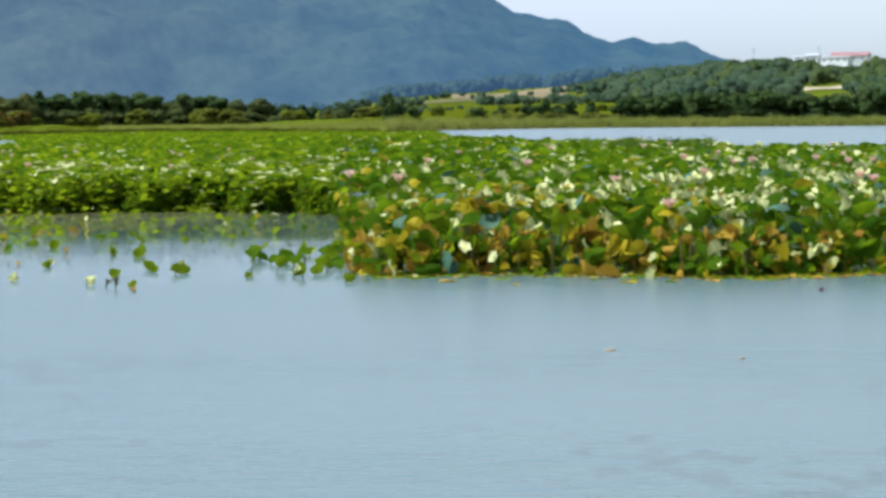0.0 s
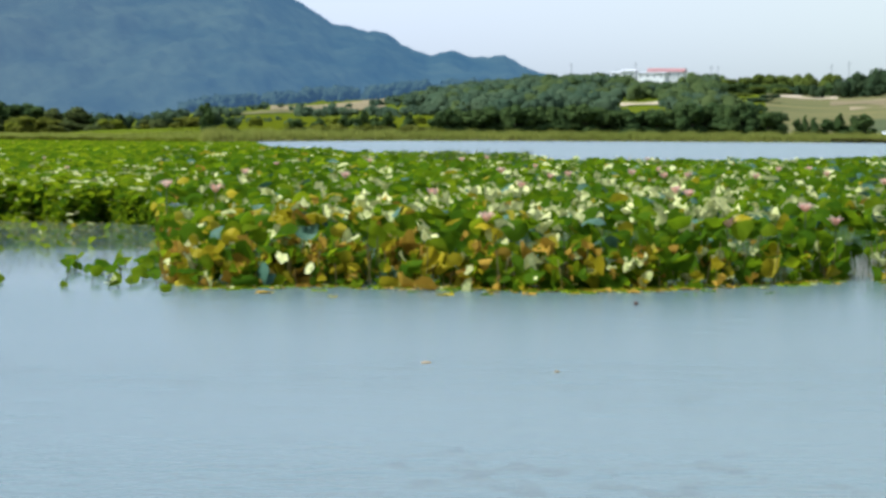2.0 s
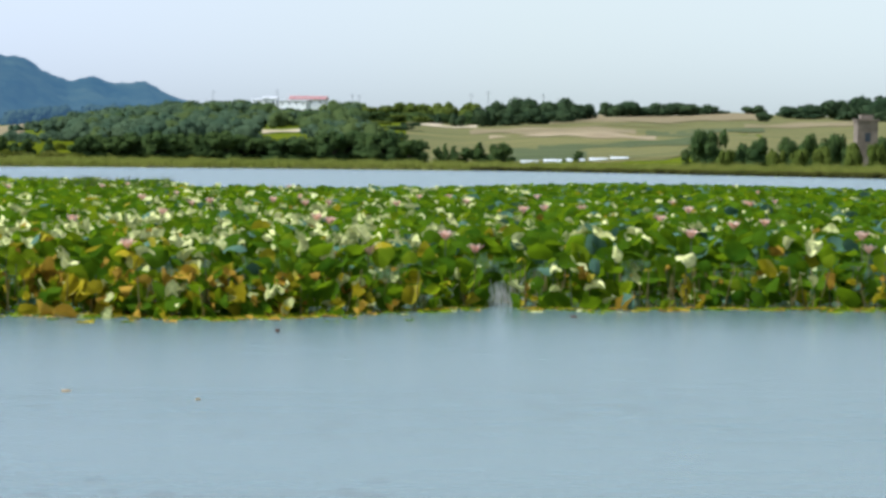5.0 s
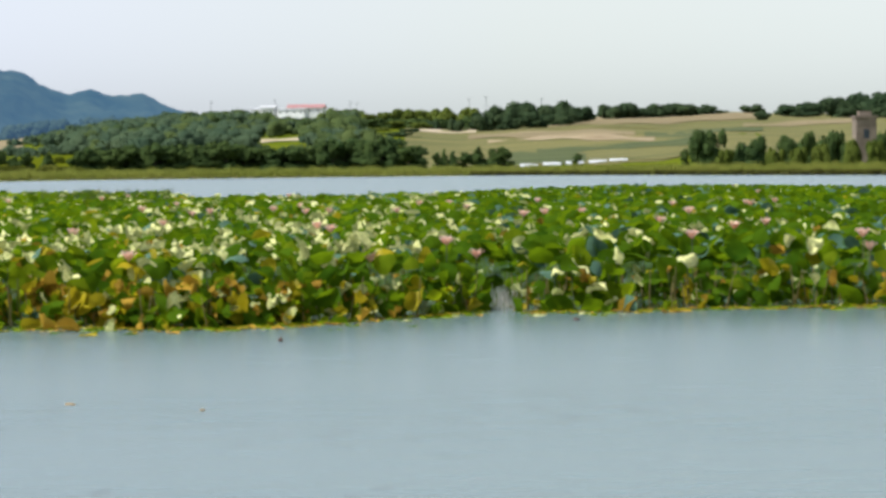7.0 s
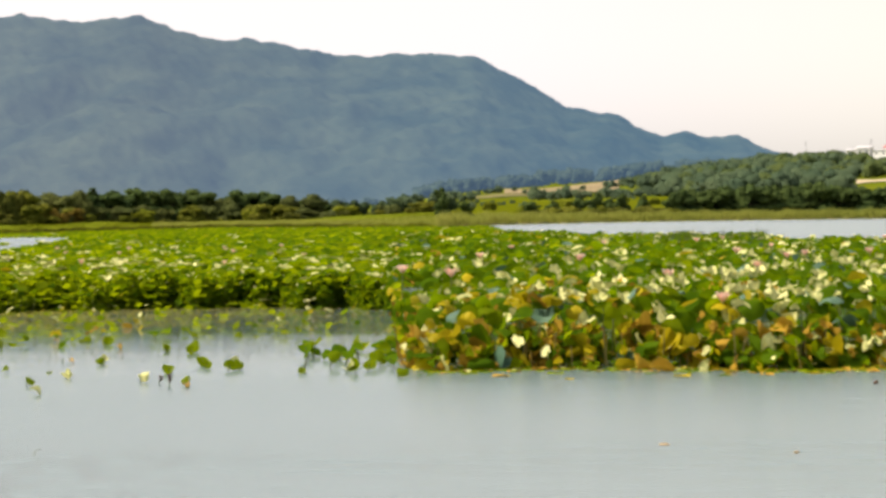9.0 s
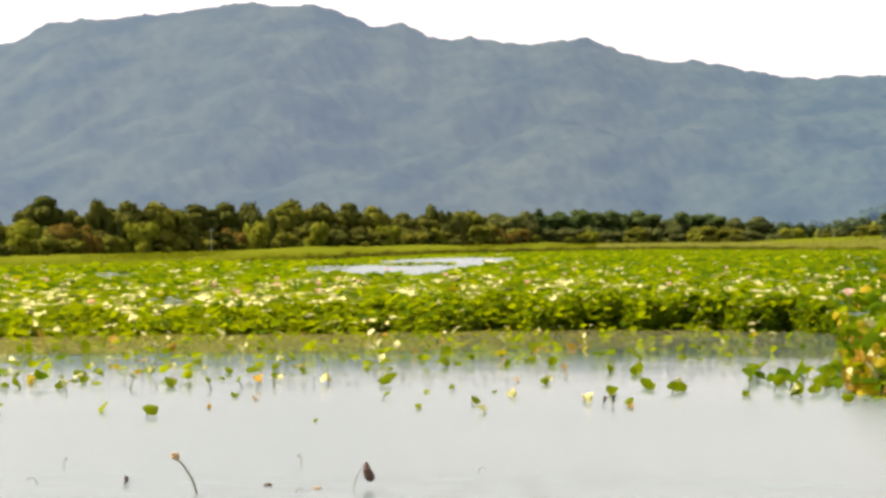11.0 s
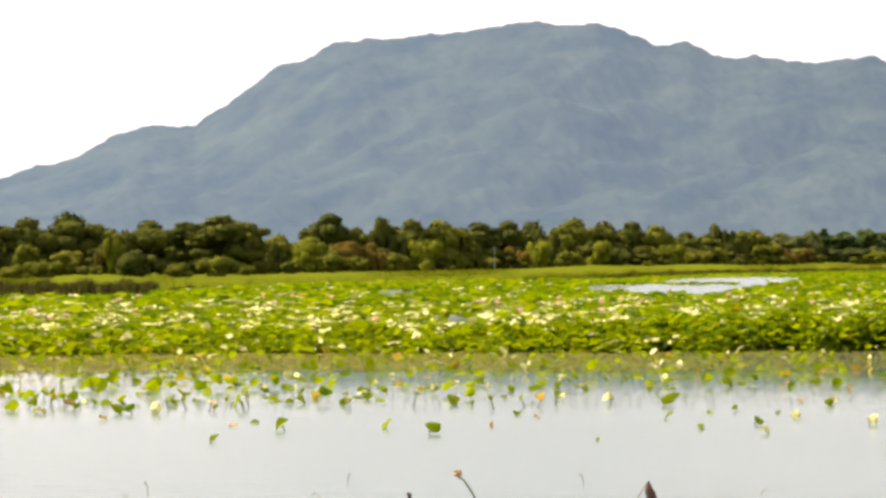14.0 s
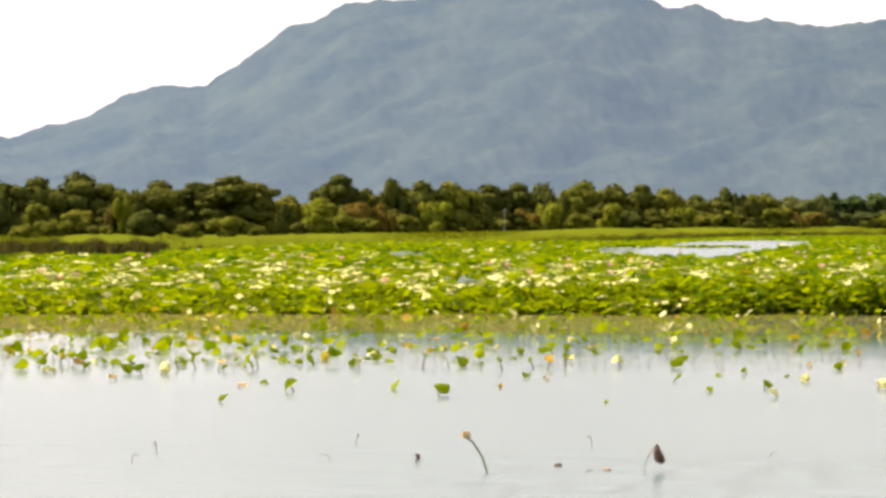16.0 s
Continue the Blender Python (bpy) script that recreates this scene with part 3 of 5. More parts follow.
def broadleaf(seed, mat, tall=1.0, wide=1.0, lift=0.4):
    """A tree 8 m high at scale 1: trunk with limbs, and a crown of many clumps."""
    rg = np.random.default_rng(seed)
    tree = new("tree")
    SIZE[tree.name] = (7.8 * tall, 6.8 * wide)
    bm = bmesh.new()
    tube(bm, [(0, 0, -0.6), (0.1, 0, 1.2), (0.0, 0.15, 3.0), (0.2, 0.1, 5.2 * tall)], [0.28, 0.22, 0.17, 0.06])
    blobs = [(0, 0, 5.0 * tall, 2.2 * wide)]
    for i in range(15):
        a, r = rg.uniform(0, 6.28), rg.uniform(0.9, 2.8) * wide
        z = rg.uniform(1.7, 6.2) * tall
        q = (r * math.cos(a), r * math.sin(a), z)
        tube(bm, [(0, 0.1, max(z - 1.6, 0.8)), (q[0] * 0.5, q[1] * 0.5, z - 0.6), q], [0.10, 0.06, 0.03], 5)
        blobs.append((*q, rg.uniform(0.65, 1.5) * wide))
    blobs.append((rg.normal() * 0.6, rg.normal() * 0.6, 6.7 * tall, 1.3 * wide))
    for i in range(6):
        a = i * 1.05 + rg.uniform(0, 0.8)
        blobs.append((2.0 * wide * math.cos(a), 2.0 * wide * math.sin(a), rg.uniform(0.7, 1.7), rg.uniform(1.1, 1.5) * wide))
    part("trunk", bm, BARK, tree)
    V, F, N = crown_cards(rg, blobs, 1700, 0.46, lift=lift)
    part("crown", tri_mesh("crown", V, F, mat, normals=N), None, tree)
    return tree


def conifer(seed, mat):
    rg = np.random.default_rng(seed)
    tree = new("tree")
    SIZE[tree.name] = (8.2, 4.2)
    bm = bmesh.new()
    tube(bm, [(0, 0, -0.6), (0, 0, 4), (0.05, 0, 8.0)], [0.22, 0.14, 0.03])
    part("trunk", bm, BARK, tree)
    blobs = []
    for z in np.linspace(0.7, 7.6, 10):
        w = 1.75 * (1 - (z - 1.0) / 8.0) + 0.25
        for i in range(3):
            a = rg.uniform(0, 6.28)
            blobs.append((w * 0.5 * math.cos(a), w * 0.5 * math.sin(a), z, w * 0.75))
    V, F, N = crown_cards(rg, blobs, 800, 0.46)
    part("crown", tri_mesh("crown", V, F, mat, normals=N), None, tree)
    return tree


def shrub(seed, mat, name="shrub", lift=0.6):
    """A dome of foliage 3 m high at scale 1, down to the ground."""
    rg = np.random.default_rng(seed)
    ob = new(name)
    SIZE[ob.name] = (2.85, 4.9)
    bm = bmesh.new()
    blobs = [(0, 0, 1.2, 1.3)]
    for i in range(13):
        a, r = rg.uniform(0, 6.28), rg.uniform(0.5, 1.9)
        q = (r * math.cos(a), r * math.sin(a), rg.uniform(0.6, 2.2))
        tube(bm, [(0, 0, -0.4), (q[0] * 0.5, q[1] * 0.5, q[2] * 0.6), q], [0.07, 0.05, 0.02], 5)
        blobs.append((*q, rg.uniform(0.42, 0.95)))
    part("stem", bm, BARK, ob)
    V, F, N = crown_cards(rg, blobs, 1200, 0.27, lift=lift)
    part("crown", tri_mesh("crown", V, F, mat, normals=N), None, ob)
    return ob


KINDS = {
    "broad": ([shrub(5, TREE_GREEN, "tree", 0.1), shrub(6, TREE_GREEN, "tree", 0.1), broadleaf(1, TREE_GREEN, 1.0, 1.0, 0.05), broadleaf(2, TREE_GREEN, 0.95, 1.15, 0.05), broadleaf(3, TREE_GREEN, 1.0, 1.0, 0.05), broadleaf(4, TREE_GREEN, 1.08, 0.9, 0.05)], "round-crowned dark green broadleaf tree on the lake shore", "tree"),
    "meadow": ([broadleaf(81, TREE_HAZED), broadleaf(82, TREE_HAZED, 0.9, 1.15), shrub(83, TREE_HAZED, "tree")], "broadleaf tree with haze-paled green at the far end of the wood", "tree"),
    "dark": ([conifer(11, TREE_DARK), broadleaf(12, TREE_DARK, 1.0, 0.85), broadleaf(13, TREE_DARK, 1.0, 0.8)], "dense blue-green tree in a shelter belt", "tree"),
    "shrub": ([shrub(21, TREE_OLIVE), shrub(22, TREE_OLIVE), shrub(23, TREE_GREEN)], "olive-green willow shrub at the edge of the reeds", "shrub"),
    "crest": ([shrub(41, TREE_HILL, "tree"), shrub(42, TREE_HILL, "tree"), shrub(43, TREE_HILL, "tree")], "round dark green tree on the farmed hill", "tree"),
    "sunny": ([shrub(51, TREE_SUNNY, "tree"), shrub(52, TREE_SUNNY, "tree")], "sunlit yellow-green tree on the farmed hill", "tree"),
    "olive": ([broadleaf(61, TREE_OLIVE, 0.9, 1.15), broadleaf(62, TREE_OLIVE, 0.85, 1.1)], "olive-green broadleaf tree on the lake shore", "tree"),
    "shore": ([shrub(71, TREE_DARK, "tree"), shrub(72, TREE_DARK, "tree"), broadleaf(73, TREE_DARK, 0.9, 1.1)], "round green tree on the farmed far shore", "tree"),
    "rust": ([broadleaf(31, TREE_RUST, 0.8, 1.2), shrub(32, TREE_RUST)], "rust-tinted bushy tree at the wood's edge", "tree"),
    "lime": ([broadleaf(33, TREE_LIME, 0.85, 1.1), shrub(34, TREE_LIME)], "bright yellow-green young tree at the wood's edge", "tree"),
}
PROTOTYPES_USED = set()


def plant(kind, az, d, h, group, wide=1.0, span=0.0):
    """One more tree of a kind, h metres high: the first use of a model places the model itself."""
    models, label, cat = KINDS[kind]
    pick = int(rng.integers(len(models)))
    ob = next((m for m in models if m.name not in PROTOTYPES_USED), models[pick])
    s = h / SIZE[ob.name][0]
    w = span / SIZE[ob.name][1] if span else s * wide
    z = max(float(ground_height(az, np.array([d]))[0]), 0.0)
    if SIZE[ob.name][0] < 4:
        # domes of foliage reach down to the ground all round
        s, z = s * 1.16, z - 0.16 * h
    m = Matrix.Translation(at(az, d, z)) @ Matrix.Rotation(rng.uniform(0, 6.28), 4, "Z")
    if ob.name not in PROTOTYPES_USED:
        PROTOTYPES_USED.add(ob.name)
        ob.matrix_basis = m @ Matrix.Diagonal((w, w, s, 1))
    else:
        c = copy_thing(ob, m)
        c.scale = (w, w, s)
        ob = c
    return tagged(ob, label, cat, group)


def tree_line(kind, az0, az1, n, dist, height, group, jitter=12, wide=1.0, rough=0.15):
    for i in range(n):
        a = az0 + (az1 - az0) * (i + rng.uniform(0.15, 0.85)) / n
        plant(kind, a, dist(a) + rng.normal() * jitter, height(a) * (1 + rng.normal() * rough), group, wide)


def stand_tree(kind, az, span, top, d, group):
    """A tree whose crown covers that many degrees and reaches that angle above the level of the eye."""
    # the wood's far trees take the crowns paled for haze
    if kind == "broad" and az < 9.7:
        kind = "meadow"
    z = max(float(ground_height(az, np.array([d]))[0]), 0.0)
    h = EYE + d * math.tan(radians(top)) - z
    plant(kind, az, d, h, group, span=1.3 * d * radians(span))


# shore wood under the mountain: kind, bearing, spread, top
wood_d = lambda a: float(np.interp(a, [-1, 3, 6, 8.7, 9.9, 11, 12, 13.9, 16, 18.5, 20.3, 26], [880, 880, 850, 790, 715, 640, 595, 535, 475, 405, 345, 325]))
WOOD = [("broad", 26.0, 1.1, 0.76), ("broad", 25.2, 1.2, 0.80), ("broad", 24.4, 1.0, 0.80), ("broad", 23.5, 1.25, 0.86), ("olive", 22.75, 0.7, 0.55), ("broad", 21.95, 0.95, 0.75),
        ("broad", 21.2, 0.95, 0.75), ("broad", 20.45, 1.2, 0.88), ("broad", 19.95, 0.75, 0.74), ("olive", 19.4, 0.75, 0.44), ("olive", 18.75, 0.7, 0.40), ("broad", 18.3, 0.95, 0.90),
        ("broad", 17.7, 0.6, 0.62), ("broad", 17.05, 0.62, 0.93), ("broad", 17.4, 0.5, 0.5), ("broad", 16.55, 0.8, 0.79), ("olive", 15.9, 0.9, 0.74), ("broad", 15.25, 0.85, 0.75), ("broad", 14.65, 0.8, 0.76),
        ("broad", 14.05, 0.95, 0.81), ("olive", 13.35, 0.9, 0.78), ("broad", 12.65, 0.8, 0.72), ("broad", 12.1, 0.7, 0.75), ("olive", 11.55, 0.75, 0.65), ("broad", 11.0, 0.65, 0.54),
        ("broad", 10.55, 0.55, 0.47), ("broad", 10.08, 0.62, 0.72), ("olive", 9.6, 0.6, 0.56), ("broad", 9.05, 0.75, 0.52), ("broad", 8.5, 0.6, 0.53), ("dark", 8.2, 0.42, 0.63),
        ("dark", 7.8, 0.55, 0.56), ("dark", 7.3, 0.65, 0.61), ("dark", 6.75, 0.6, 0.58), ("dark", 6.15, 0.6, 0.58), ("broad", 5.7, 0.6, 0.48), ("dark", 5.24, 0.55, 0.55), ("dark", 4.7, 0.55, 0.51),
        ("broad", 4.2, 0.5, 0.41), ("broad", 3.7, 0.55, 0.43), ("crest", 3.2, 0.4, 0.34), ("crest", 2.8, 0.35, 0.30), ("crest", 2.4, 0.4, 0.28), ("crest", 1.95, 0.35, 0.33), ("crest", 1.55, 0.3, 0.26), ("dark", 1.1, 0.2, 0.56), ("crest", 0.85, 0.25, 0.34)]
for kind, a, span, top in WOOD:
    stand_tree(kind, a, span, top, wood_d(a) + rng.normal() * 4, "shore wood")
# the wood's depth behind, and its lower fringe in front
for i in range(64):
    a = 0.8 + 25.4 * (i + rng.random()) / 64
    near = min(WOOD, key=lambda w: abs(w[1] - a))
    stand_tree("dark" if 3 < a < 8.6 else "crest" if a < 3 else "broad", a, 0.75 if a > 3 else 0.4, near[3] * rng.uniform(0.62, 0.9), wood_d(a) + 26 + rng.normal() * 6, "shore wood")
for i in range(52):
    a = 1.2 + 25.0 * (i + rng.random()) / 52
    if 19.7 < a < 22.3 or (a > 23.3 and i % 2):
        continue
    kind = str(rng.choice(("broad", "broad", "olive", "lime"), p=(0.45, 0.2, 0.27, 0.08)))
    stand_tree(kind, a, rng.uniform(0.35, 0.6), rng.uniform(0.12, 0.38) * np.interp(a, [1, 9, 14], [0.75, 0.9, 1.0]), wood_d(a) - 14 + rng.normal() * 4, "shore wood")
for a, span, top in ((17.9, 0.7, 0.30), (17.45, 0.5, 0.33), (14.35, 0.5, 0.25), (22.9, 0.3, 0.35), (9.0, 0.5, 0.22), (8.6, 0.5, 0.2)):
    stand_tree("rust", a, span, top, wood_d(a) - 22, "shore wood")
for a, span, top in ((18.75, 0.6, 0.38), (22.65, 0.35, 0.42), (16.35, 0.6, 0.40), (14.0, 0.55, 0.38), (12.7, 0.5, 0.36), (11.3, 0.45, 0.30), (7.2, 0.45, 0.16), (10.3, 0.4, 0.2), (5.0, 0.4, 0.12), (3.0, 0.5, 0.2)):
    stand_tree("lime", a, span, top, wood_d(a) - 24, "shore wood")
tree_line("shrub", 1.5, 26, 34, lambda a: wood_d(a) - 30, lambda a: 2.3 + 0.9 * math.sin(a * 2.3) * math.sin(a * 0.9), "willow shrubs by the reeds", 5, 1.3, 0.3)

# shelter belt on the far shore
belt_d = lambda a: float(shore(a)) + 62
belt_top = lambda a: float(np.interp(a, [-10.6, -10.3, -9.8, -9.5, -9.0, -8.7, -8.3, -7.3, -7.0, -6, -5, -4.7, -4.3, -3.9, -3.6], [0.40, 0.52, 0.64, 0.58, 0.62, 0.60, 0.45, 0.45, 0.55, 0.55, 0.52, 0.55, 0.40, 0.50, 0.34]))
for i in range(38):
    a = -10.6 + 7.0 * (i + rng.uniform(0.2, 0.8)) / 38
    stand_tree("dark", a, rng.uniform(0.32, 0.55), belt_top(a) * rng.uniform(0.88, 1.05), belt_d(a) + rng.normal() * 4, "far shelter belt")
for i in range(26):
    a = -10.4 + 6.6 * (i + rng.random()) / 26
    stand_tree("dark", a, 0.5, belt_top(a) * rng.uniform(0.75, 0.92), belt_d(a) + 16, "far shelter belt")
for a, span, top in ((-3.05, 0.3, 0.36), (-2.62, 0.22, 0.38), (-2.1, 0.22, 0.42), (-1.75, 0.3, 0.30), (-1.2, 0.4, 0.26), (-2.35, 0.3, 0.28), (-0.75, 0.32, 0.24), (1.05, 0.25, 0.40), (0.6, 0.25, 0.26)):
    stand_tree("dark", a, span, top, float(shore(a)) + 90, "far shelter belt")
for a, span, top in ((-11.55, 0.3, 0.30), (-11.8, 0.3, 0.42), (-12.1, 0.35, 0.38), (-12.3, 0.4, 0.40), (-10.95, 0.16, 0.30), (-11.1, 0.18, 0.38), (-11.28, 0.25, 0.33)):
    stand_tree("dark", a, span, top, float(shore(a)) + 48, "far shelter belt")
tree_line("lime", -3.6, 1.0, 9, lambda a: shore(a) + 150 + 90 * math.sin(a * 7), lambda a: 2.4, "bushes on the far shore", 40, 1.4, 0.2)
tree_line("shrub", -3.8, -0.5, 9, lambda a: shore(a) + 55, lambda a: 3.0, "bushes on the far shore", 8, 1.4, 0.15)
for a, span, top in ((-16.46, 0.85, 0.84), (-17.15, 0.45, 0.50), (-17.5, 0.5, 0.55), (-18.1, 0.5, 0.56), (-18.55, 0.6, 0.72), (-19.0, 0.6, 0.77), (-19.3, 0.4, 0.5), (-20.2, 0.6, 0.7), (-20.8, 0.6, 0.6), (-21.5, 0.7, 0.75), (-22.3, 0.7, 0.65)):
    stand_tree("shore", a, span * 0.8, top, float(shore(a)) + 85, "bushy trees on the far shore")
for a, span, top in ((-16.85, 0.35, 0.32), (-17.8, 0.35, 0.35), (-18.3, 0.4, 0.34), (-18.75, 0.4, 0.4), (-19.45, 0.4, 0.5), (-19.85, 0.4, 0.48), (-20.5, 0.4, 0.34), (-21.1, 0.4, 0.36), (-22.0, 0.4, 0.33)):
    stand_tree("sunny", a, span, top, float(shore(a)) + 64, "bushes on the far shore")
stand_tree("dark", -16.02, 0.17, 0.33, float(shore(-16.02)) + 66, "bushes on the far shore")
stand_tree("dark", -13.83, 0.17, 0.25, 808, "bushes on the far shore")
# clumps along the crest
for a, span, top, d in ((-12.0, 0.5, 1.14, 1240), (-12.3, 0.55, 1.24, 1290), (-12.7, 0.7, 1.35, 1320), (-13.25, 0.75, 1.27, 1335), (-13.75, 0.7, 1.31, 1340), (-12.5, 0.5, 1.02, 1250), (-12.95, 0.6, 1.10, 1275), (-13.95, 0.5, 1.20, 1350), (-13.5, 0.6, 1.15, 1310),
                          (-14.5, 0.5, 1.24, 1370), (-14.9, 0.65, 1.29, 1375), (-15.2, 0.4, 1.16, 1380), (-15.55, 0.6, 1.26, 1385), (-16.0, 0.65, 1.25, 1390), (-16.35, 0.5, 1.22, 1395), (-16.65, 0.4, 1.10, 1400),
                          (-17.42, 0.42, 1.21, 1415), (-17.6, 0.3, 1.08, 1280), (-18.15, 0.6, 1.20, 1350), (-18.6, 0.7, 1.24, 1350), (-19.1, 0.75, 1.36, 1345), (-19.75, 0.8, 1.46, 1340), (-20.4, 0.8, 1.44, 1340),
                          (-21.1, 0.9, 1.40, 1340), (-21.9, 0.9, 1.42, 1340), (-22.7, 0.9, 1.38, 1340), (-18.4, 0.5, 1.06, 1320), (-19.3, 0.6, 1.12, 1315), (-20.1, 0.6, 1.12, 1310)):
    stand_tree("crest", a, span, top, d, "crest trees")
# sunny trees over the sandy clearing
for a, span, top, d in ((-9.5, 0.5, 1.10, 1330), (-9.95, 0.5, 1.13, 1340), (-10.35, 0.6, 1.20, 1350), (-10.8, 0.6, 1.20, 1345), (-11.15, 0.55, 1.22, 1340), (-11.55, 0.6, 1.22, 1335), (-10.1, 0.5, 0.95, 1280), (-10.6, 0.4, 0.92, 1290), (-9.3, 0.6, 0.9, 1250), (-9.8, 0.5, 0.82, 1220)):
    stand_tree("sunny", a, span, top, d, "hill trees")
for a, span, top, d in ((-10.15, 0.45, 1.02, 1300), (-10.5, 0.4, 1.00, 1298), (-11.05, 0.35, 1.02, 1300), (-11.6, 0.35, 1.02, 1290), (-9.75, 0.45, 1.0, 1270), (-9.4, 0.4, 0.78, 1180), (-10.0, 0.45, 0.70, 1150), (-10.45, 0.3, 0.62, 1120)):
    stand_tree("shore", a, span, top, d, "hill trees")
for a, span, top, d in ((-10.85, 0.32, 0.96, 1292), (-11.35, 0.32, 0.98, 1255), (-11.85, 0.4, 1.10, 1262), (-10.4, 0.4, 0.78, 1200), (-9.55, 0.4, 0.72, 1150), (-10.2, 0.5, 0.72, 1120)):
    stand_tree("crest", a, span, top, d, "hill trees")


# ---- the wooded hill, one mass ----
def woodland(name, spots, cards, size, mat, label):
    P, out = [], []
    for a, d, h in spots:
        z = float(ground_height(a, np.array([d]))[0])
        c = at(a, d, z)
        blobs = [(c.x, c.y, z + h * 0.52, h * 0.46)] + [(c.x + rng.normal() * h * 0.36, c.y + rng.normal() * h * 0.3, z + h * q, h * rng.uniform(0.24, 0.36)) for q in (0.2, 0.35, 0.55, 0.72)]
        V, F, N = crown_cards(rng, blobs, cards, size)
        out.append((V, F, 0))
        N = N + np.array([0, 0, 0.35])
        P.append(N / np.linalg.norm(N, axis=1)[:, None])
    V, F, I = joined(out)
    return tagged(new(name, tri_mesh(name, V, F, mat, normals=np.concatenate(P))), label, "woodland", kind="stuff")


spots = []
hill_top = lambda a: float(np.interp(a, [-10.4, -9.4, -8.9, -8.75, -8.7, -7.7, -7.6, -7.0, -6.4, -5.8, -4.3, -3.2, -2.5], [1.10, 1.18, 1.20, 1.16, 1.01, 1.01, 1.12, 1.18, 1.19, 1.17, 1.0, 0.78, 0.62]))
for i in range(620):
    a = rng.uniform(-10.7, -2.7)
    d = rng.uniform(930 if a < -3.6 else 1150, 1480)
    if -8.4 < a < -7.25 and 1065 < d < 1150:
        continue
    if -9.0 < a < -7.0 and d > 1395:
        continue
    if a < -9.3 and (d > 1190 or rng.random() < 0.3):
        continue
    g = float(ground_height(a, np.array([d]))[0])
    h = min(rng.uniform(5.5, 9.0), EYE + d * math.tan(radians(hill_top(a) + rng.normal() * 0.02)) - g)
    if -8.4 < a < -7.25 and d < 1066:
        h = min(h, EYE + d * math.tan(radians(0.46)) - g)
    if a < -9.4:
        h = min(h, EYE + d * math.tan(radians(float(np.interp(a, [-10.7, -10.1, -9.4], [0.38, 0.58, 0.85])))) - g)
    if h > 1.4:
        spots.append((a, d, h))
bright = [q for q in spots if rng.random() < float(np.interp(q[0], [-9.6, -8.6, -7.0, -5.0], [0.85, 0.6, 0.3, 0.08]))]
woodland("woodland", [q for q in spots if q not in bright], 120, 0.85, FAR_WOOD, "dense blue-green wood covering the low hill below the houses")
woodland("woodland", bright, 120, 0.85, SUNLIT_WOOD, "trees coloured as sunlit, scattered through the wood on the low hill")
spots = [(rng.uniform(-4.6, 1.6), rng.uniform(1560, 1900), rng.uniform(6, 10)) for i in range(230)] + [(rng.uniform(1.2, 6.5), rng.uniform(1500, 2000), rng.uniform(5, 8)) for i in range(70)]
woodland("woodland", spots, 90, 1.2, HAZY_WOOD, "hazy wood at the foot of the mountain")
spots = [(rng.uniform(0.5, 2.2), rng.uniform(1010, 1120), rng.uniform(2.0, 3.8)) for i in range(18)] + [(rng.uniform(-2.6, 1.0), rng.uniform(1238, 1262), rng.uniform(1.6, 3.2)) for i in range(16)]
woodland("woodland", spots, 80, 1.0, FAR_WOOD, "scattered hedgerow trees between distant fields")
spots = [(rng.uniform(-4.4, 0.9), rng.uniform(790, 1010), rng.uniform(0.8, 1.6)) for i in range(14)] + [(rng.uniform(-4.2, -0.7), rng.uniform(1000, 1045), rng.uniform(2.4, 4.2)) for i in range(52)] + [(rng.uniform(-0.7, 1.6), rng.uniform(900, 990), rng.uniform(1.0, 2.0)) for i in range(22)]
woodland("woodland", spots, 90, 0.6, FAR_WOOD, "low scrub and hedges on the flat land behind the reeds")


# ---- buildings ----
def house(az, d, wide, deep, high, roof_rise, wall_mat, roof_mat, label, windows=4, turn=0.0, lift=0.0):
    z = float(ground_height(az, np.array([d]))[0]) + lift
    h = new("house")
    bm = bmesh.new()
    box(bm, -wide / 2, wide / 2, -deep / 2, deep / 2, -8.5, high)
    part("wall", bm, wall_mat, h)
    bm = bmesh.new()
    w2, d2 = wide / 2 + 0.5, deep / 2 + 0.5
    v = [bm.verts.new(p) for p in ((-w2, -d2, high + 0.02), (w2, -d2, high + 0.02), (w2, d2, high + 0.02), (-w2, d2, high + 0.02), (-w2, 0, high + roof_rise), (w2, 0, high + roof_rise))]
    for f in ((0, 1, 5, 4), (2, 3, 4, 5), (1, 2, 5), (3, 0, 4), (3, 2, 1, 0)):
        bm.faces.new([v[i] for i in f])
    part("roof", bm, roof_mat, h)
    for i in range(windows):
        bm = bmesh.new()
        x = (i + 0.5) / windows * wide - wide / 2
        box(bm, x - 0.5, x + 0.5, -deep / 2 - 0.05, -deep / 2 + 0.1, high * 0.4, high * 0.75)
        w = part("window", bm, WHITE, h)
        bm = bmesh.new()
        box(bm, x - 0.4, x + 0.4, -deep / 2 - 0.08, -deep / 2 - 0.04, high * 0.43, high * 0.72)
        part("pane", bm, GLASS_DARK, w, "dark glass pane")
    h.matrix_basis = Matrix.Translation(at(az, d, z)) @ Matrix.Rotation(radians(az + turn), 4, "Z")
    return tagged(h, label, "house")


house(-8.3, 1440, 18.5, 11, 3.2, 1.9, WHITE, ROOF_RED, "long white hall with a red metal roof on the hill", 4, -10, 2.0)
house(-8.02, 1424, 15.0, 6, 3.1, 0.6, WHITE, ROOF_GREY, "low white wing along the front of the red-roofed hall", 4, -24, 1.3)
house(-7.53, 1430, 7.0, 6, 4.2, 1.2, WHITE, ROOF_GREY, "small white house on the wooded hill", 2, -15, 0.6)
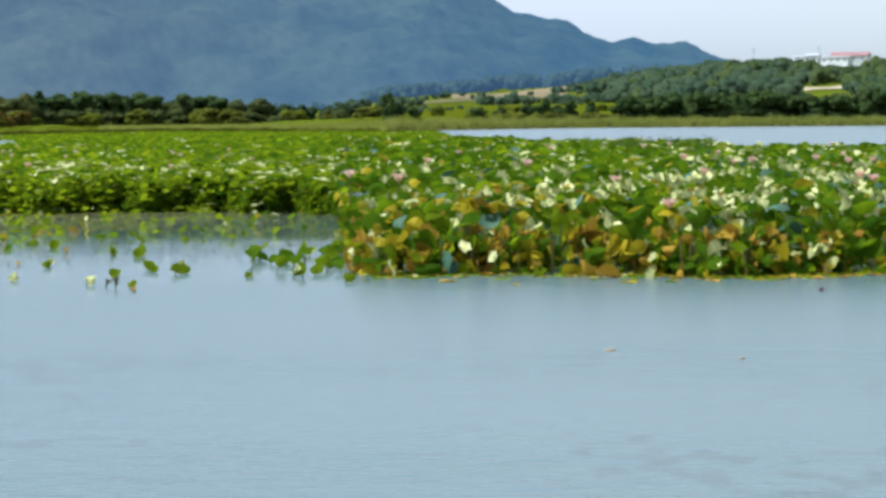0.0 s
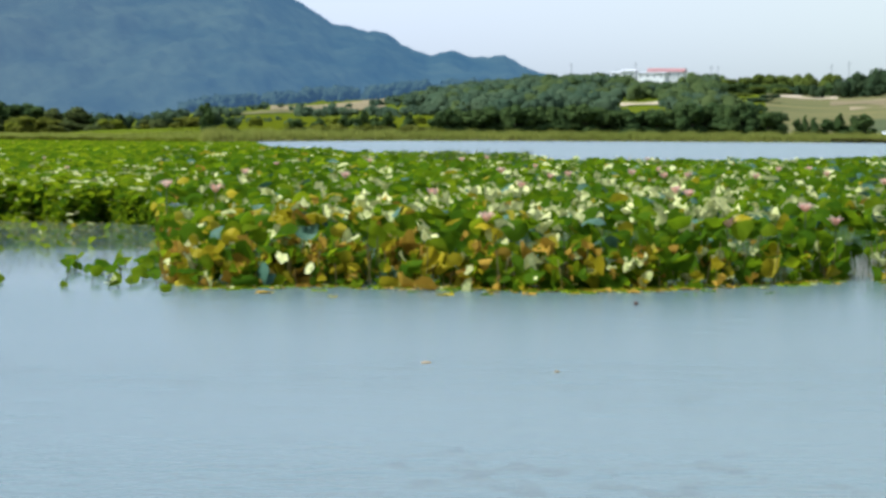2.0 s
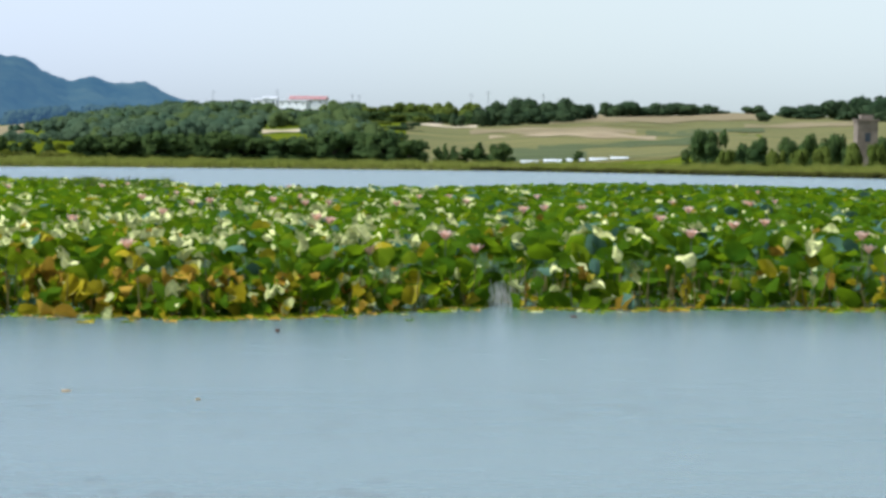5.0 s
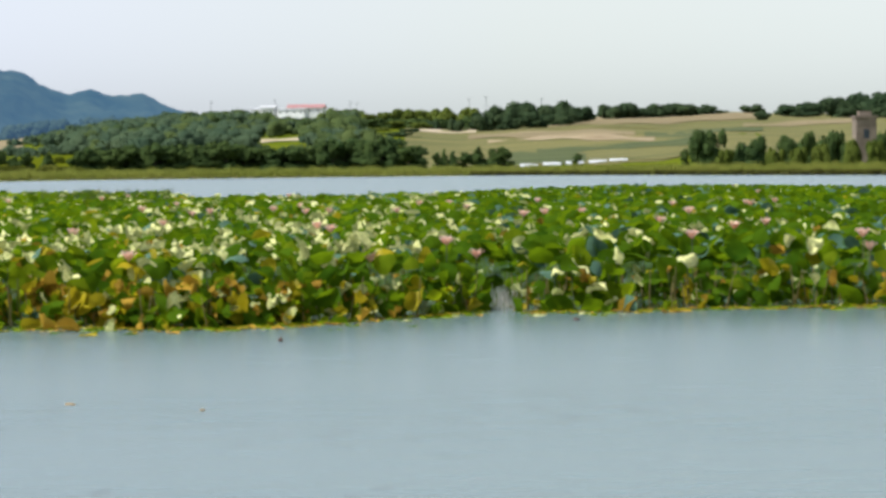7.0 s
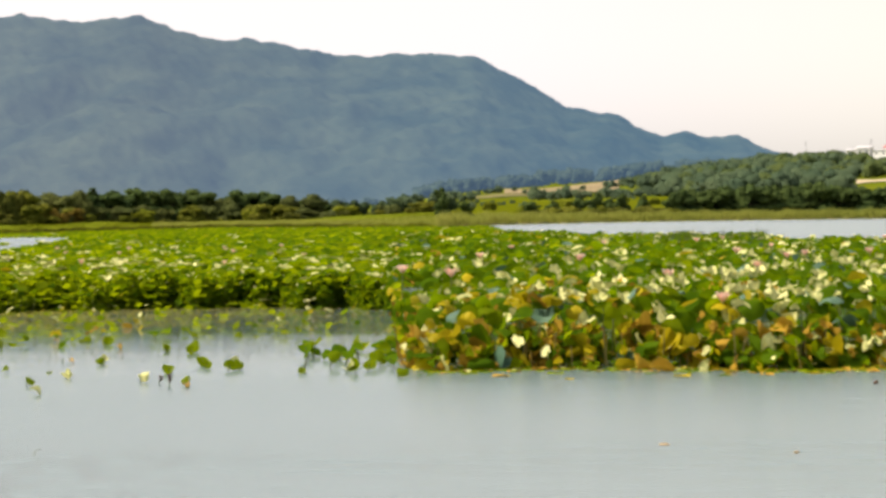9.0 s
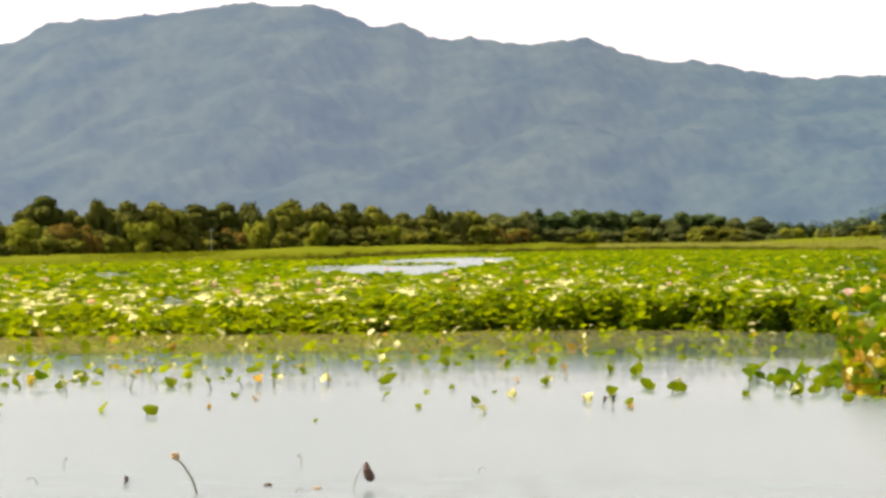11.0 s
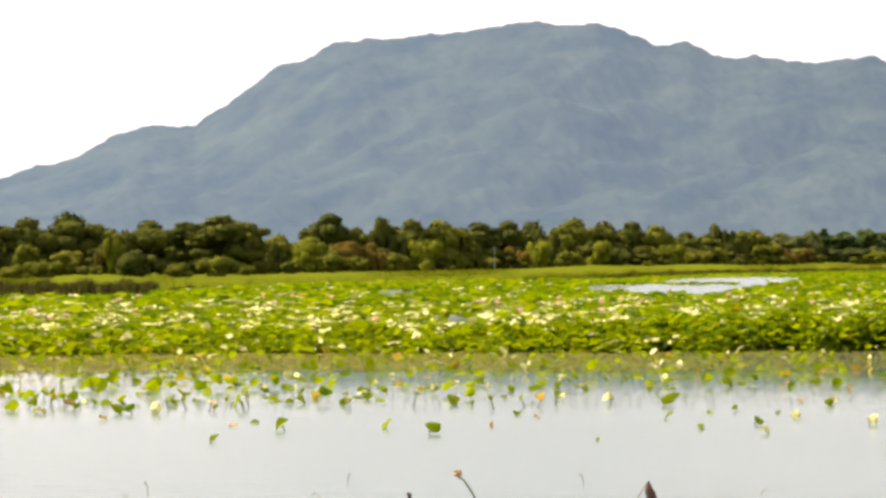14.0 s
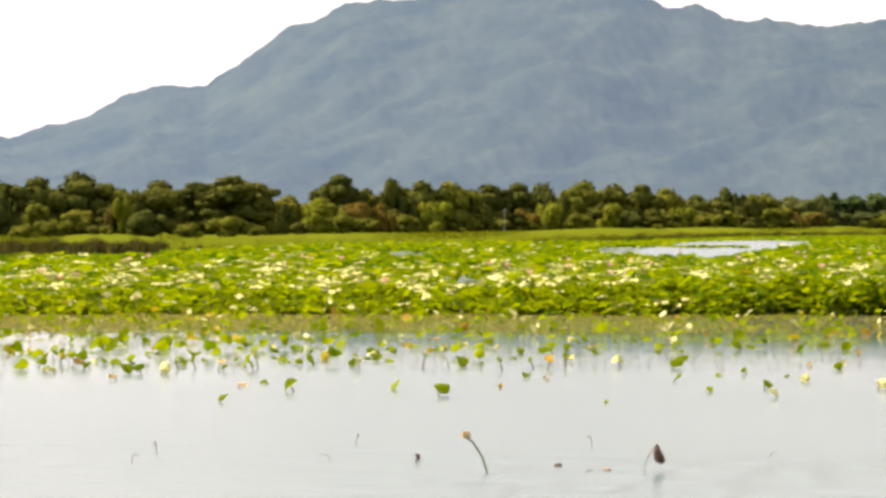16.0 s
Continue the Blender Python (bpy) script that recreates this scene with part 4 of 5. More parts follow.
house(-7.31, 1436, 7.5, 5, 3.0, 0.9, WHITE, ROOF_GREY, "low white shed on the wooded hill", 2, 5, 0.6)
house(-16.25, 1400, 3.0, 3.0, 2.0, 0.8, WHITE, ROOF_GREY, "tiny white hut in a field", 1)


def hut(az, d):
    """An old square concrete tower among the bushes."""
    z = float(ground_height(az, np.array([d]))[0])
    h = new("tower")
    bm = bmesh.new()
    box(bm, -2.5, 2.5, -2.5, 2.5, -1, 11.0)
    part("wall", bm, CONCRETE, h)
    bm = bmesh.new()
    box(bm, -2.8, 2.8, -2.8, 2.8, 11.0, 11.5)
    box(bm, -1.5, 1.5, -1.5, 1.5, 11.5, 12.6)
    part("roof", bm, CONCRETE, h)
    bm = bmesh.new()
    box(bm, -0.7, 0.7, -2.54, -2.4, 6.0, 8.2)
    part("window", bm, GLASS_DARK, h)
    h.matrix_basis = Matrix.Translation(at(az, d, z)) @ Matrix.Rotation(radians(az + 12), 4, "Z")
    tagged(h, "weathered tan concrete tower among shore bushes", "tower")


hut(-19.64, 690)


def mast(az, d, high, arms=2):
    z = float(ground_height(az, np.array([d]))[0])
    h = new("utility_pole")
    bm = bmesh.new()
    tube(bm, [(0, 0, -0.5), (0, 0, high)], [0.2 * high / 13, 0.13 * high / 13], 8)
    part("pole", bm, STEEL, h)
    for i in range(arms):
        bm = bmesh.new()
        box(bm, -0.1 * high, 0.1 * high, -0.05, 0.05, high - 0.5 - i * 1.1, high - 0.38 - i * 1.1)
        part("crossarm", bm, STEEL, h)
    h.matrix_basis = Matrix.Translation(at(az, d, z)) @ Matrix.Rotation(radians(az), 4, "Z")
    tagged(h, "thin grey utility pole standing over the trees", "pole", "poles on the hill")


for a, hi in ((-6.35, 10.0), (-7.66, 9.4), (-9.19, 9.5), (-9.33, 9.0), (-11.62, 11.5), (-11.97, 12.5), (-13.1, 12)):
    mast(a, 1446, hi)
mast(14.89, 470, 4.0, arms=1)


def tunnel(az, d, length, wide, high):
    """A low polythene cloche tunnel, its film over hoops."""
    t = new("polytunnel")
    bm = bmesh.new()
    n = 9
    rows = []
    for x in np.linspace(-length / 2, length / 2, 24):
        sag = 0.03 * math.sin(x * 2.3)
        rows.append([bm.verts.new((x, wide / 2 * math.cos(u), (high + sag) * math.sin(u))) for u in np.linspace(0, math.pi, n)])
    for r0, r1 in zip(rows, rows[1:]):
        for i in range(n - 1):
            bm.faces.new((r0[i], r0[i + 1], r1[i + 1], r1[i]))
    part("film", bm, PLASTIC, t)
    for x in np.linspace(-length / 2 + 0.2, length / 2 - 0.2, 6):
        bm = bmesh.new()
        tube(bm, [(x, (wide / 2 + 0.03) * math.cos(u), (high + 0.05) * math.sin(u)) for u in np.linspace(0, math.pi, 9)], [0.03] * 9, 4)
        part("hoop", bm, STEEL, t)
    z = float(ground_height(az, np.array([d]))[0])
    t.matrix_basis = Matrix.Translation(at(az, d, z)) @ Matrix.Rotation(radians(az), 4, "Z")
    tagged(t, "low white polythene tunnel beyond the shore reeds", "greenhouse", "polythene tunnels")


for a in (-12.83, -13.30, -13.77, -14.24, -14.66):
    tunnel(a, 835, 5.4, 2.0, 0.9)


# ---- reeds and marsh grass ----
BLADE = (np.array([(-0.5, 0, 0), (0.5, 0, 0), (0.12, 0.1, 0.7), (0.3, 0.35, 1.0)]), np.array([(0, 1, 2), (0, 2, 3)]))


def blades(az, d, z, h, w, lean=0.25):
    n = len(az)
    a = np.radians(az)
    P = np.stack([-d * np.sin(a), d * np.cos(a), z], -1)
    V, F = BLADE
    R = spun(rng.uniform(0, 6.28, n), "z") @ spun(rng.normal(0, lean, n), "x")
    T = V[None] * np.stack([w, w, h], -1)[:, None, :]
    W = np.einsum("nij,nkj->nki", R, T) + P[:, None, :]
    return W.reshape(-1, 3), (F[None] + (np.arange(n) * 4)[:, None, None]).reshape(-1, 3)


def reed_belt(name, az0, az1, n, depth, h, mats, label, w=0.16, dark=0.25, offset=0.0):
    az = rng.uniform(az0, az1, n)
    off = rng.random(n) ** 1.5 * depth + offset
    d = shore(az) + off + 3 * np.sin(az * 9) + 2 * np.sin(az * 23)
    z = np.maximum(land_height(az, d), 0) - 0.15
    hh = h * (0.8 + 0.25 * rng.random(n)) * (0.9 + 0.12 * np.sin(az * 4) * np.sin(az * 11.3))
    N = rng.normal(0, 0.3, (n, 3)) + np.array([0, -0.25, 0.9])
    N = np.repeat(N / np.linalg.norm(N, axis=1)[:, None], 4, axis=0)
    V, F = blades(az, d, z, hh, w * (0.7 + 0.6 * rng.random(n)))
    # front rows take more of the second material
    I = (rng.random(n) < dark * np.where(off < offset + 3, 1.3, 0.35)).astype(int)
    return tagged(new(name, tri_mesh(name, V, F, mats, np.tile(I[:, None], (1, 2)).ravel(), normals=N)), label, "reeds", kind="stuff")


reed_belt("reeds", -24, 1.2, 46000, 22, 3.1, [REED, REED_DARK], "tall green reeds along the far lake shore", 0.2, 0.03)
reed_belt("reeds", -11.5, 0.8, 9000, 3, 0.8, [REED_TAN, REED], "bleached low reeds at the waterline of the far shore", 0.18, 0.3, -2)
reed_belt("reeds", 1.0, 14.5, 17000, 12, 0.85, [GRASS, REED_DARK], "band of yellow-green reeds with a dark waterline", 0.11, 0.25)
reed_belt("reeds", 14.5, 26.5, 15000, 12, 0.5, [GRASS, REED_DARK], "low band of yellow-green reeds round the marsh", 0.11, 0.22)
reed_belt("reeds", -24, -11.6, 16000, 4, 1.7, [REED_DARK, REED], "dark reeds at the waterline of the far shore", 0.16, 0.12, -3)
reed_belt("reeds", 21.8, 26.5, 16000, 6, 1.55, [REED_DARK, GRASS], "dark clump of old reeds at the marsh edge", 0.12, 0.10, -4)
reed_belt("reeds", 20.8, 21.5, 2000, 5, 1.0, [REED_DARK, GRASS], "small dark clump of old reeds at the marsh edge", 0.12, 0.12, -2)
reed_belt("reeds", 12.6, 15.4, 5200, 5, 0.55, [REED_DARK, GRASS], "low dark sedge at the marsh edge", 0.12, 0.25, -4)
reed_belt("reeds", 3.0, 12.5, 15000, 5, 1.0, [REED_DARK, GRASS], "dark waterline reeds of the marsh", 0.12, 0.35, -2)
reed_belt("marsh_grass", 1.0, 26.5, 64000, 235, 0.30, [GRASS, REED_DARK], "wide yellow-green marsh grass in front of the wood", 0.22, 0.16, 10)
reed_belt("marsh_grass", -0.6, 7.0, 22000, 150, 0.9, [REED, GRASS], "tall marsh grass where the lake meets the wood", 0.22, 0.3, 4)
reed_belt("marsh_grass", -24, 1.0, 16000, 60, 1.1, [REED, GRASS], "meadow grass behind the far shore reeds", 0.5, 0.3, 16)


# ---- lotus beds ----
T_NEAR = [leaf_template(12, 2, c, w, s) for s, (c, w) in enumerate(((0.22, 0.14), (-0.28, 0.16), (0.35, 0.20), (-0.40, 0.22), (0.15, 0.18), (-0.20, 0.12), (0.45, 0.12), (-0.55, 0.18)))]
T_DEAD = [leaf_template(9, 2, 0.25, 0.36, s + 30) for s in range(5)]
for V, F in T_DEAD:
    # dead leaves fold along the middle and shrink sideways
    V[:, 2] += 0.55 * np.abs(V[:, 0])
    V[:, 0] *= 0.55
T_FAR = [leaf_template(8, 1, 0.16, 0.13, s + 10) for s in range(4)]
T_PALE = [leaf_template(11, 2, 0.25, 0.36, s + 50) for s in range(4)]
T_STREAK = [leaf_template(8, 1, 0.08, 0.15, s + 60) for s in range(4)]
for V, F in T_PALE:
    # sheen-coloured leaves curl in along one side
    V[:, 1] *= 0.68
    V[:, 2] += 0.30 * np.clip(V[:, 1], 0, 1)
for V, F in T_STREAK:
    V[:, 1] *= 0.55
T_MIN = [leaf_template(6, 1, 0.12, 0.05, s + 20) for s in range(2)]
LEAF_MATS = [LEAF, LEAF_LIGHT, LEAF_SHEEN, LEAF_BLUE, LEAF_YELLOW, LEAF_BROWN]


def in_pond(az, d):
    """Open water inside the lotus."""
    w = (d > np.interp(az, [8.4, 9.1, 9.8, 10.4, 11.2, 11.8, 12.4, 13.0], [250, 196, 152, 134, 130, 137, 146, 156])) & (d < np.interp(az, [8.4, 9.6, 10.8, 11.8, 12.2, 13.0], [345, 365, 338, 280, 232, 215])) & (az > 8.4) & (az < 13.0)
    # a thin strip of leaves across its far side
    w &= ~((np.abs(d - 268 - 6 * np.sin(az * 5)) < 9) & (az > 9.9))
    w |= (np.abs(az - 16.9) < 0.40) & (np.abs(d - 164) < 20)
    w |= ((az - 15.75) / 0.50) ** 2 + ((d - 92) / 10) ** 2 < 1
    return w


def canopy(az, d):
    left = np.interp(az, [2, 10, 16, 26], [0.92, 0.85, 0.58, 0.52]) * np.interp(d, [70, 78, 110, 200], [0.8, 1.0, 1.05, 0.9])
    thin = np.interp(d, [242, 264], [1.0, 0.12])
    tall = np.where((az > 2.1) | (d > 205), left * thin, 1.08 * np.where(d < 62, np.interp(az, [-0.2, 2.1], [1.0, 0.62]), 1.0))
    s = np.sin(az * 3.1 + d * 0.23) * 0.05 + np.sin(az * 7.7 - d * 0.41) * 0.05 + np.where(az > 2.1, 0.11, 0.06) * np.sin(az * 5.3 + d * 0.9) * np.sin(az * 2.7 - d * 0.5)
    return tall + s * thin


def bed_points(az0, az1, d0, d1, density):
    """Random places in the lotus between two bearings and distances."""
    area = radians(az1 - az0) * (d1 ** 2 - d0 ** 2) / 2
    n = int(area * density)
    az = rng.uniform(az0, az1, n)
    d = np.sqrt(rng.uniform(d0 ** 2, d1 ** 2, n))
    edge = d - bed_front(az) - edge_wave(az)
    ok = (edge > 0) & (d < bed_back(az)) & (d < shore(az) + 3) & ~in_pond(az, d)
    return az[ok], d[ok], edge[ok]


def leaf_mesh(az, d, z, r, tilt, kinds, templates, lean=None):
    n = len(az)
    a = np.radians(az)
    P = np.stack([-d * np.sin(a), d * np.cos(a), z], -1)
    lean = rng.uniform(0, 6.28, n) if lean is None else lean
    spin, which, out = rng.uniform(0, 6.28, n), rng.integers(len(templates), size=n), []
    for k in range(6):
        for w, t in enumerate(templates):
            s = (kinds == k) & (which == w)
            if k == 5 and templates is T_NEAR:
                t = T_DEAD[w % 5]
            if k == 2:
                t = T_PALE[w % 4] if templates is T_NEAR else T_STREAK[w % 4]
            if s.any():
                out.append((*scatter(t, P[s], r[s], tilt[s], lean[s], spin[s]), k))
    return joined(out)


def kinds_for(n, share):
    return rng.choice(6, n, p=np.array(share) / sum(share))


leaf_cache = {}


def leaf_data(v, kind):
    """One of four lotus leaf shapes of radius 1 in a tint, shared by all leaves alike."""
    if (v, kind) not in leaf_cache:
        V, F = leaf_template(16, 3, (0.22, -0.35, 0.4, -0.22)[v], 0.34 if kind in (2, 4, 5) else 0.17, 40 + v)
        if kind == 2:
            V[:, 1] *= 0.74
        if kind == 5:
            V[:, 2] += 0.5 * np.abs(V[:, 0])
            V[:, 0] *= 0.6
        leaf_cache[v, kind] = tri_mesh("leaf", V, F, LEAF_MATS[kind])
    return leaf_cache[v, kind]


def single_leaves(parent, az, d, z, r, tilt, kinds):
    """Leaves as objects of their own under a stand."""
    for q in zip(az, d, z, r, tilt, kinds):
        ob = part("leaf", leaf_data(int(rng.integers(4)), int(q[5])), None, parent)
        ob.matrix_basis = Matrix.Translation(at(float(q[0]), float(q[1]), float(q[2]))) @ Matrix.Rotation(rng.uniform(0, 6.28), 4, "Z") @ Matrix.Rotation(float(q[4]), 4, "X") @ Matrix.Rotation(rng.uniform(0, 6.28), 4, "Z") @ Matrix.Diagonal((float(q[3]),) * 3 + (1,))


def bed(name, label, zones, singles=0):
    root = tagged(new(name), label, "lotus bed", kind="stuff")
    pieces = []
    for az0, az1, d0, d1, density, r0, r1, tilt, share, temps, drop in zones:
        az, d, edge = bed_points(az0, az1, d0, d1, density)
        n = len(az)
        z = canopy(az, d) - np.abs(rng.normal(0, 1, n)) * drop
        # the waterside rows hang lower
        rise = np.clip(edge / np.interp(az, [2.0, 2.2, 6, 12], [1.6, 0.6, 1.2, 3.0]), 0, 1)
        z = np.where(rise < 1, rng.uniform(0.08, 1.0, n) * canopy(az, d) * (0.35 + 0.65 * rise), z)
        z = np.maximum(z, 0.06)
        tl = np.clip(rng.normal(tilt, tilt * 0.6, n), 0, 1.5)
        kd = kinds_for(n, share)
        kd = np.where((kd == 1) & ((az > 0) | (d > 200)) & (rng.random(n) < np.maximum(np.interp(az, [5, 10, 15, 18, 23], [0.62, 0.40, 0.12, 0.15, 0.30]), np.interp(d, [95, 120, 190, 215], [0.0, 0.42, 0.42, 0.0]))), 0, kd)
        kd = np.where(((kd == 2) | (kd == 1)) & (az < -11) & (rng.random(n) < 0.5), 0, kd)
        kd = np.where((kd == 4) & (az < -9) & (rng.random(n) < 0.7), 0, kd)
        kd = np.where((kd == 1) & (az < -5) & (rng.random(n) < 0.6), 0, kd)
        kd = np.where((kd == 0) & (az < -5) & (rng.random(n) < 0.07), 3, kd)
        # the loose end of the near stand withers first
        dry = np.interp(az, [-11, -6, -3, 0, 2.2], [0.0, 0.07, 0.30, 0.52, 0.60]) * np.interp(edge, [0, 4, 12, 25], [1.3, 1.0, 0.25, 0.0])
        kd = np.where((kd < 2) & (az < 2.2) & (rng.random(n) < dry), np.where(rng.random(n) < 0.8, 4, 5), kd)
        # low in the near stand leaves wither, others take darker green standing for shade
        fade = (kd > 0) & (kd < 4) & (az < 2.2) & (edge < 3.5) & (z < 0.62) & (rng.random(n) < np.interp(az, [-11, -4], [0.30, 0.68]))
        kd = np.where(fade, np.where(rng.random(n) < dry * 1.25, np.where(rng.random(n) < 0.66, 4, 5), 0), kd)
        # leaves coloured with sheen stand in drifts
        drift = np.sin(az * 2.9 + d * 0.21) * np.sin(az * 1.3 - d * 0.13 + 1.0) + 0.6 * np.sin(az * 6.7 + d * 0.37 + 2.0) * np.sin(az * 3.9 - d * 0.53)
        keep = np.clip(0.66 + 0.9 * drift, 0.10, 1) * np.where(az > 2.1, np.interp(d, [73, 76, 95, 130, 200], [0.35, 1.0, 0.8, 0.25, 0.12]) * np.interp(az, [2, 9, 14, 19, 25], [0.5, 0.7, 1.0, 0.95, 0.7]), np.interp(edge, [0, 4, 14, 40, 90], [0.9, 1.1, 0.8, 0.48, 0.35]) * np.interp(az, [-17, -12, -5, -0.5], [0.6, 1.3, 1.25, 0.55]))
        kd = np.where((kd == 2) & (rng.random(n) > keep), np.where((az > 2.1) & (rng.random(n) < 0.6), 1, 0), kd)
        size = rng.uniform(r0, r1, n) * np.where(kd == 2, np.where(az > 2.1, 1.12, 0.80), np.where(kd > 3, 0.82, 1.0))
        if az0 > 2 and d0 < 70:
            # a close wall of hanging leaves along the front of the left stand
            m = 27000
            wa = 2.15 + 24.3 * rng.random(m) ** 1.8
            back = rng.uniform(0.0, 1.0, m)
            deep = np.interp(wa, [2, 6, 12], [1.2, 1.6, 3.0])
            wd = bed_front(wa) + 0.1 + back * deep + edge_wave(wa)
            wz = np.clip(0.12 + 0.85 * back + rng.normal(0, np.interp(wa, [5, 12], [0.3, 0.14]), m), 0.04, 1.0) * canopy(wa, wd)
            pieces.append(leaf_mesh(wa, wd, wz, rng.uniform(0.07, 0.14, m), rng.uniform(0.1, np.interp(wa, [5, 12], [0.95, 0.75]), m), np.where(rng.random(m) < np.interp(wa, [3, 8, 12], [0.30, 0.55, 0.88]), 1, kinds_for(m, (94, 0, 6, 0, 0, 0))), temps))
        z, tl = z + np.where(kd == 2, 0.08, 0.0), np.where((kd == 2) & (az > 2.1), tl * 0.5, tl)
        if singles:
            # the nearest rows leaf by leaf
            near = np.where((edge < 3.5) & (z > 0.25) & (az > -21))[0]
            near = rng.choice(near, min(singles, len(near)), replace=False)
            single_leaves(root, az[near], d[near], z[near], size[near], tl[near], kd[near])
            rest = np.setdiff1d(np.arange(n), near)
            az, d, z, size, tl, kd, singles = az[rest], d[rest], z[rest], size[rest], tl[rest], kd[rest], 0
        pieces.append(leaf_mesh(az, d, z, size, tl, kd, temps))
    V = np.concatenate([p[0] for p in pieces])
    off = np.cumsum([0] + [len(p[0]) for p in pieces[:-1]])
    F = np.concatenate([p[1] + o for p, o in zip(pieces, off)])
    I = np.concatenate([p[2] for p in pieces])
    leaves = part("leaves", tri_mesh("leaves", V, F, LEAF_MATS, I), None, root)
    tagged(leaves, kind="stuff")
    return root


#        green light pale bloom yellow brown
MIX_NEAR = (46, 12, 48, 3, 5, 1)
MIX_LEFT = (13, 66, 36, 0, 1, 0)
MIX_BACK = (22, 62, 24, 0, 1, 0)
MIX_FAR = (6, 88, 2, 0, 4, 0)
near_bed = bed("lotus_bed", "dense stand of tall lotus with green, pale and yellowing leaves", [
    (-25, 2.15, 43, 58, 13.0, 0.13, 0.25, 0.65, MIX_NEAR, T_NEAR, 0.16),
    (-25, 2.15, 58, 90, 7.5, 0.15, 0.27, 0.55, MIX_NEAR, T_NEAR, 0.14),
    (-25, 2.15, 90, 205, 3.6, 0.20, 0.32, 0.45, MIX_NEAR, T_FAR, 0.12),
], singles=300)
left_bed = bed("lotus_bed", "broad bright green lotus field with many pale sunlit leaves", [
    (2.1, 26.5, 69, 84, 17.0, 0.14, 0.24, 0.34, MIX_LEFT, T_FAR, 0.12),
    (2.1, 26.5, 84, 110, 9.5, 0.17, 0.27, 0.25, MIX_LEFT, T_FAR, 0.11),
    (1.4, 26.5, 110, 200, 4.2, 0.22, 0.33, 0.25, MIX_BACK, T_MIN, 0.10),
    (-1.4, 26.5, 200, 264, 2.2, 0.26, 0.40, 0.25, MIX_BACK, T_MIN, 0.10),
    (-1.4, 26.5, 264, 600, 1.0, 0.36, 0.58, 0.13, MIX_FAR, T_MIN, 0.03),
])


def stems(name, az, d, z0, z1, parent, width=0.018, bend=0.12, mat=STEM):
    """Thin three-sided stalks from the pond bed up to the leaves."""
    n = len(az)
    a = np.radians(az)
    base = np.stack([-d * np.sin(a), d * np.cos(a), z0], -1)
    top = base + np.stack([rng.normal(0, bend, n), rng.normal(0, bend, n), z1 - z0], -1)
    V = []
    for q, w in ((base, 1.0), (top, 0.7)):
        for t in (0, 2.1, 4.2):
            V.append(q + np.array([math.cos(t), math.sin(t), 0]) * width * w)
    V = np.stack(V, 1)
    F = np.array([(0, 1, 4), (0, 4, 3), (1, 2, 5), (1, 5, 4), (2, 0, 3), (2, 3, 5)])
    G = (F[None] + (np.arange(n) * 6)[:, None, None]).reshape(-1, 3)
    return tagged(part(name, tri_mesh(name, V.reshape(-1, 3), G, mat), None, parent), kind="stuff")


az, d, edge = bed_points(-25, 2.15, 43, 54, 11)
s = edge < 1.8
stems("stems", az[s], d[s], np.full(s.sum(), -0.5), rng.uniform(0.15, 0.75, s.sum()), near_bed, 0.016, 0.12, STEM_DRY)
az, d, edge = bed_points(2.0, 26.5, 69, 78, 7)
s = edge < 1.5
stems("stems", az[s], d[s], np.full(s.sum(), -0.4), rng.uniform(0.2, 0.5, s.sum()), left_bed, 0.014)

# pale dead stalks standing in the inlet
az = rng.normal(-12.28, 0.15, 60)
stems("dead_stalks", az, rng.uniform(48.0, 50.8, 60), np.full(60, -0.3), rng.uniform(0.08, 0.42, 60), near_bed, 0.012, 0.14, STRAW_STEM)

# dry stalks standing over the far side of the near stand
az = rng.uniform(-5.6, -2.9, 150)
stems("dry_stalks", az, rng.uniform(120, 162, 150), np.full(150, -0.3), rng.uniform(1.25, 1.6, 150), near_bed, 0.02, 0.15)

# withered skirt along the near edge
az = rng.uniform(-25, 2.1, 3800)
d = bed_front(az) + rng.normal(0.5, 0.45, len(az)) + 0.35 * np.sin(az * 17)
patch = np.interp(az, [-25, -12, -9, -4, 2], [0.05, 0.12, 0.45, 1.0, 1.0]) * np.clip(0.62 + 0.75 * np.sin(az * 6.1) * np.sin(az * 2.3 + 1.0), 0.12, 1)
s = (rng.random(len(az)) < 0.06 + 0.94 * patch) & (np.abs(az + 12.2) > 0.35)
az, d = az[s], d[s]
V, F, I = leaf_mesh(az, d, rng.uniform(0.02, 0.68, len(az)) * np.clip((d - bed_front(az) + 0.8), 0.1, 1), 0.05 + rng.gamma(1.6, 0.042, len(az)).clip(0, 0.2), rng.uniform(0.2, 1.7, len(az)), kinds_for(len(az), (24, 12, 10, 2, 28, 24)), T_DEAD)
tagged(part("withered_leaves", tri_mesh("withered_leaves", V, F, LEAF_MATS, I), None, near_bed, "yellow and brown withered leaves at the waterline"), kind="stuff")
# debris lying on the water in front of the stand
az = rng.uniform(-25, 2.1, 1100)
d = bed_front(az) - 0.1 - rng.gamma(1.2, 0.34, len(az))
V, F, I = leaf_mesh(az, d, rng.uniform(0.004, 0.02, len(az)), rng.uniform(0.04, 0.16, len(az)), rng.normal(0, 0.05, len(az)), kinds_for(len(az), (9, 13, 2, 0, 9, 10)), T_FAR)
tagged(part("floating_debris", tri_mesh("floating_debris", V, F, LEAF_MATS, I), None, near_bed, "scraps of dead leaf afloat along the edge"), kind="stuff")

# young growth thinning out from the left bed into open water
n = 1000
az = 2.2 + 24.3 * rng.random(n) ** 0.65
d = bed_front(az) - np.interp(az, [2, 9, 13, 26], [16, 22, 27, 27]) * rng.random(n) ** 2.1 - 0.2
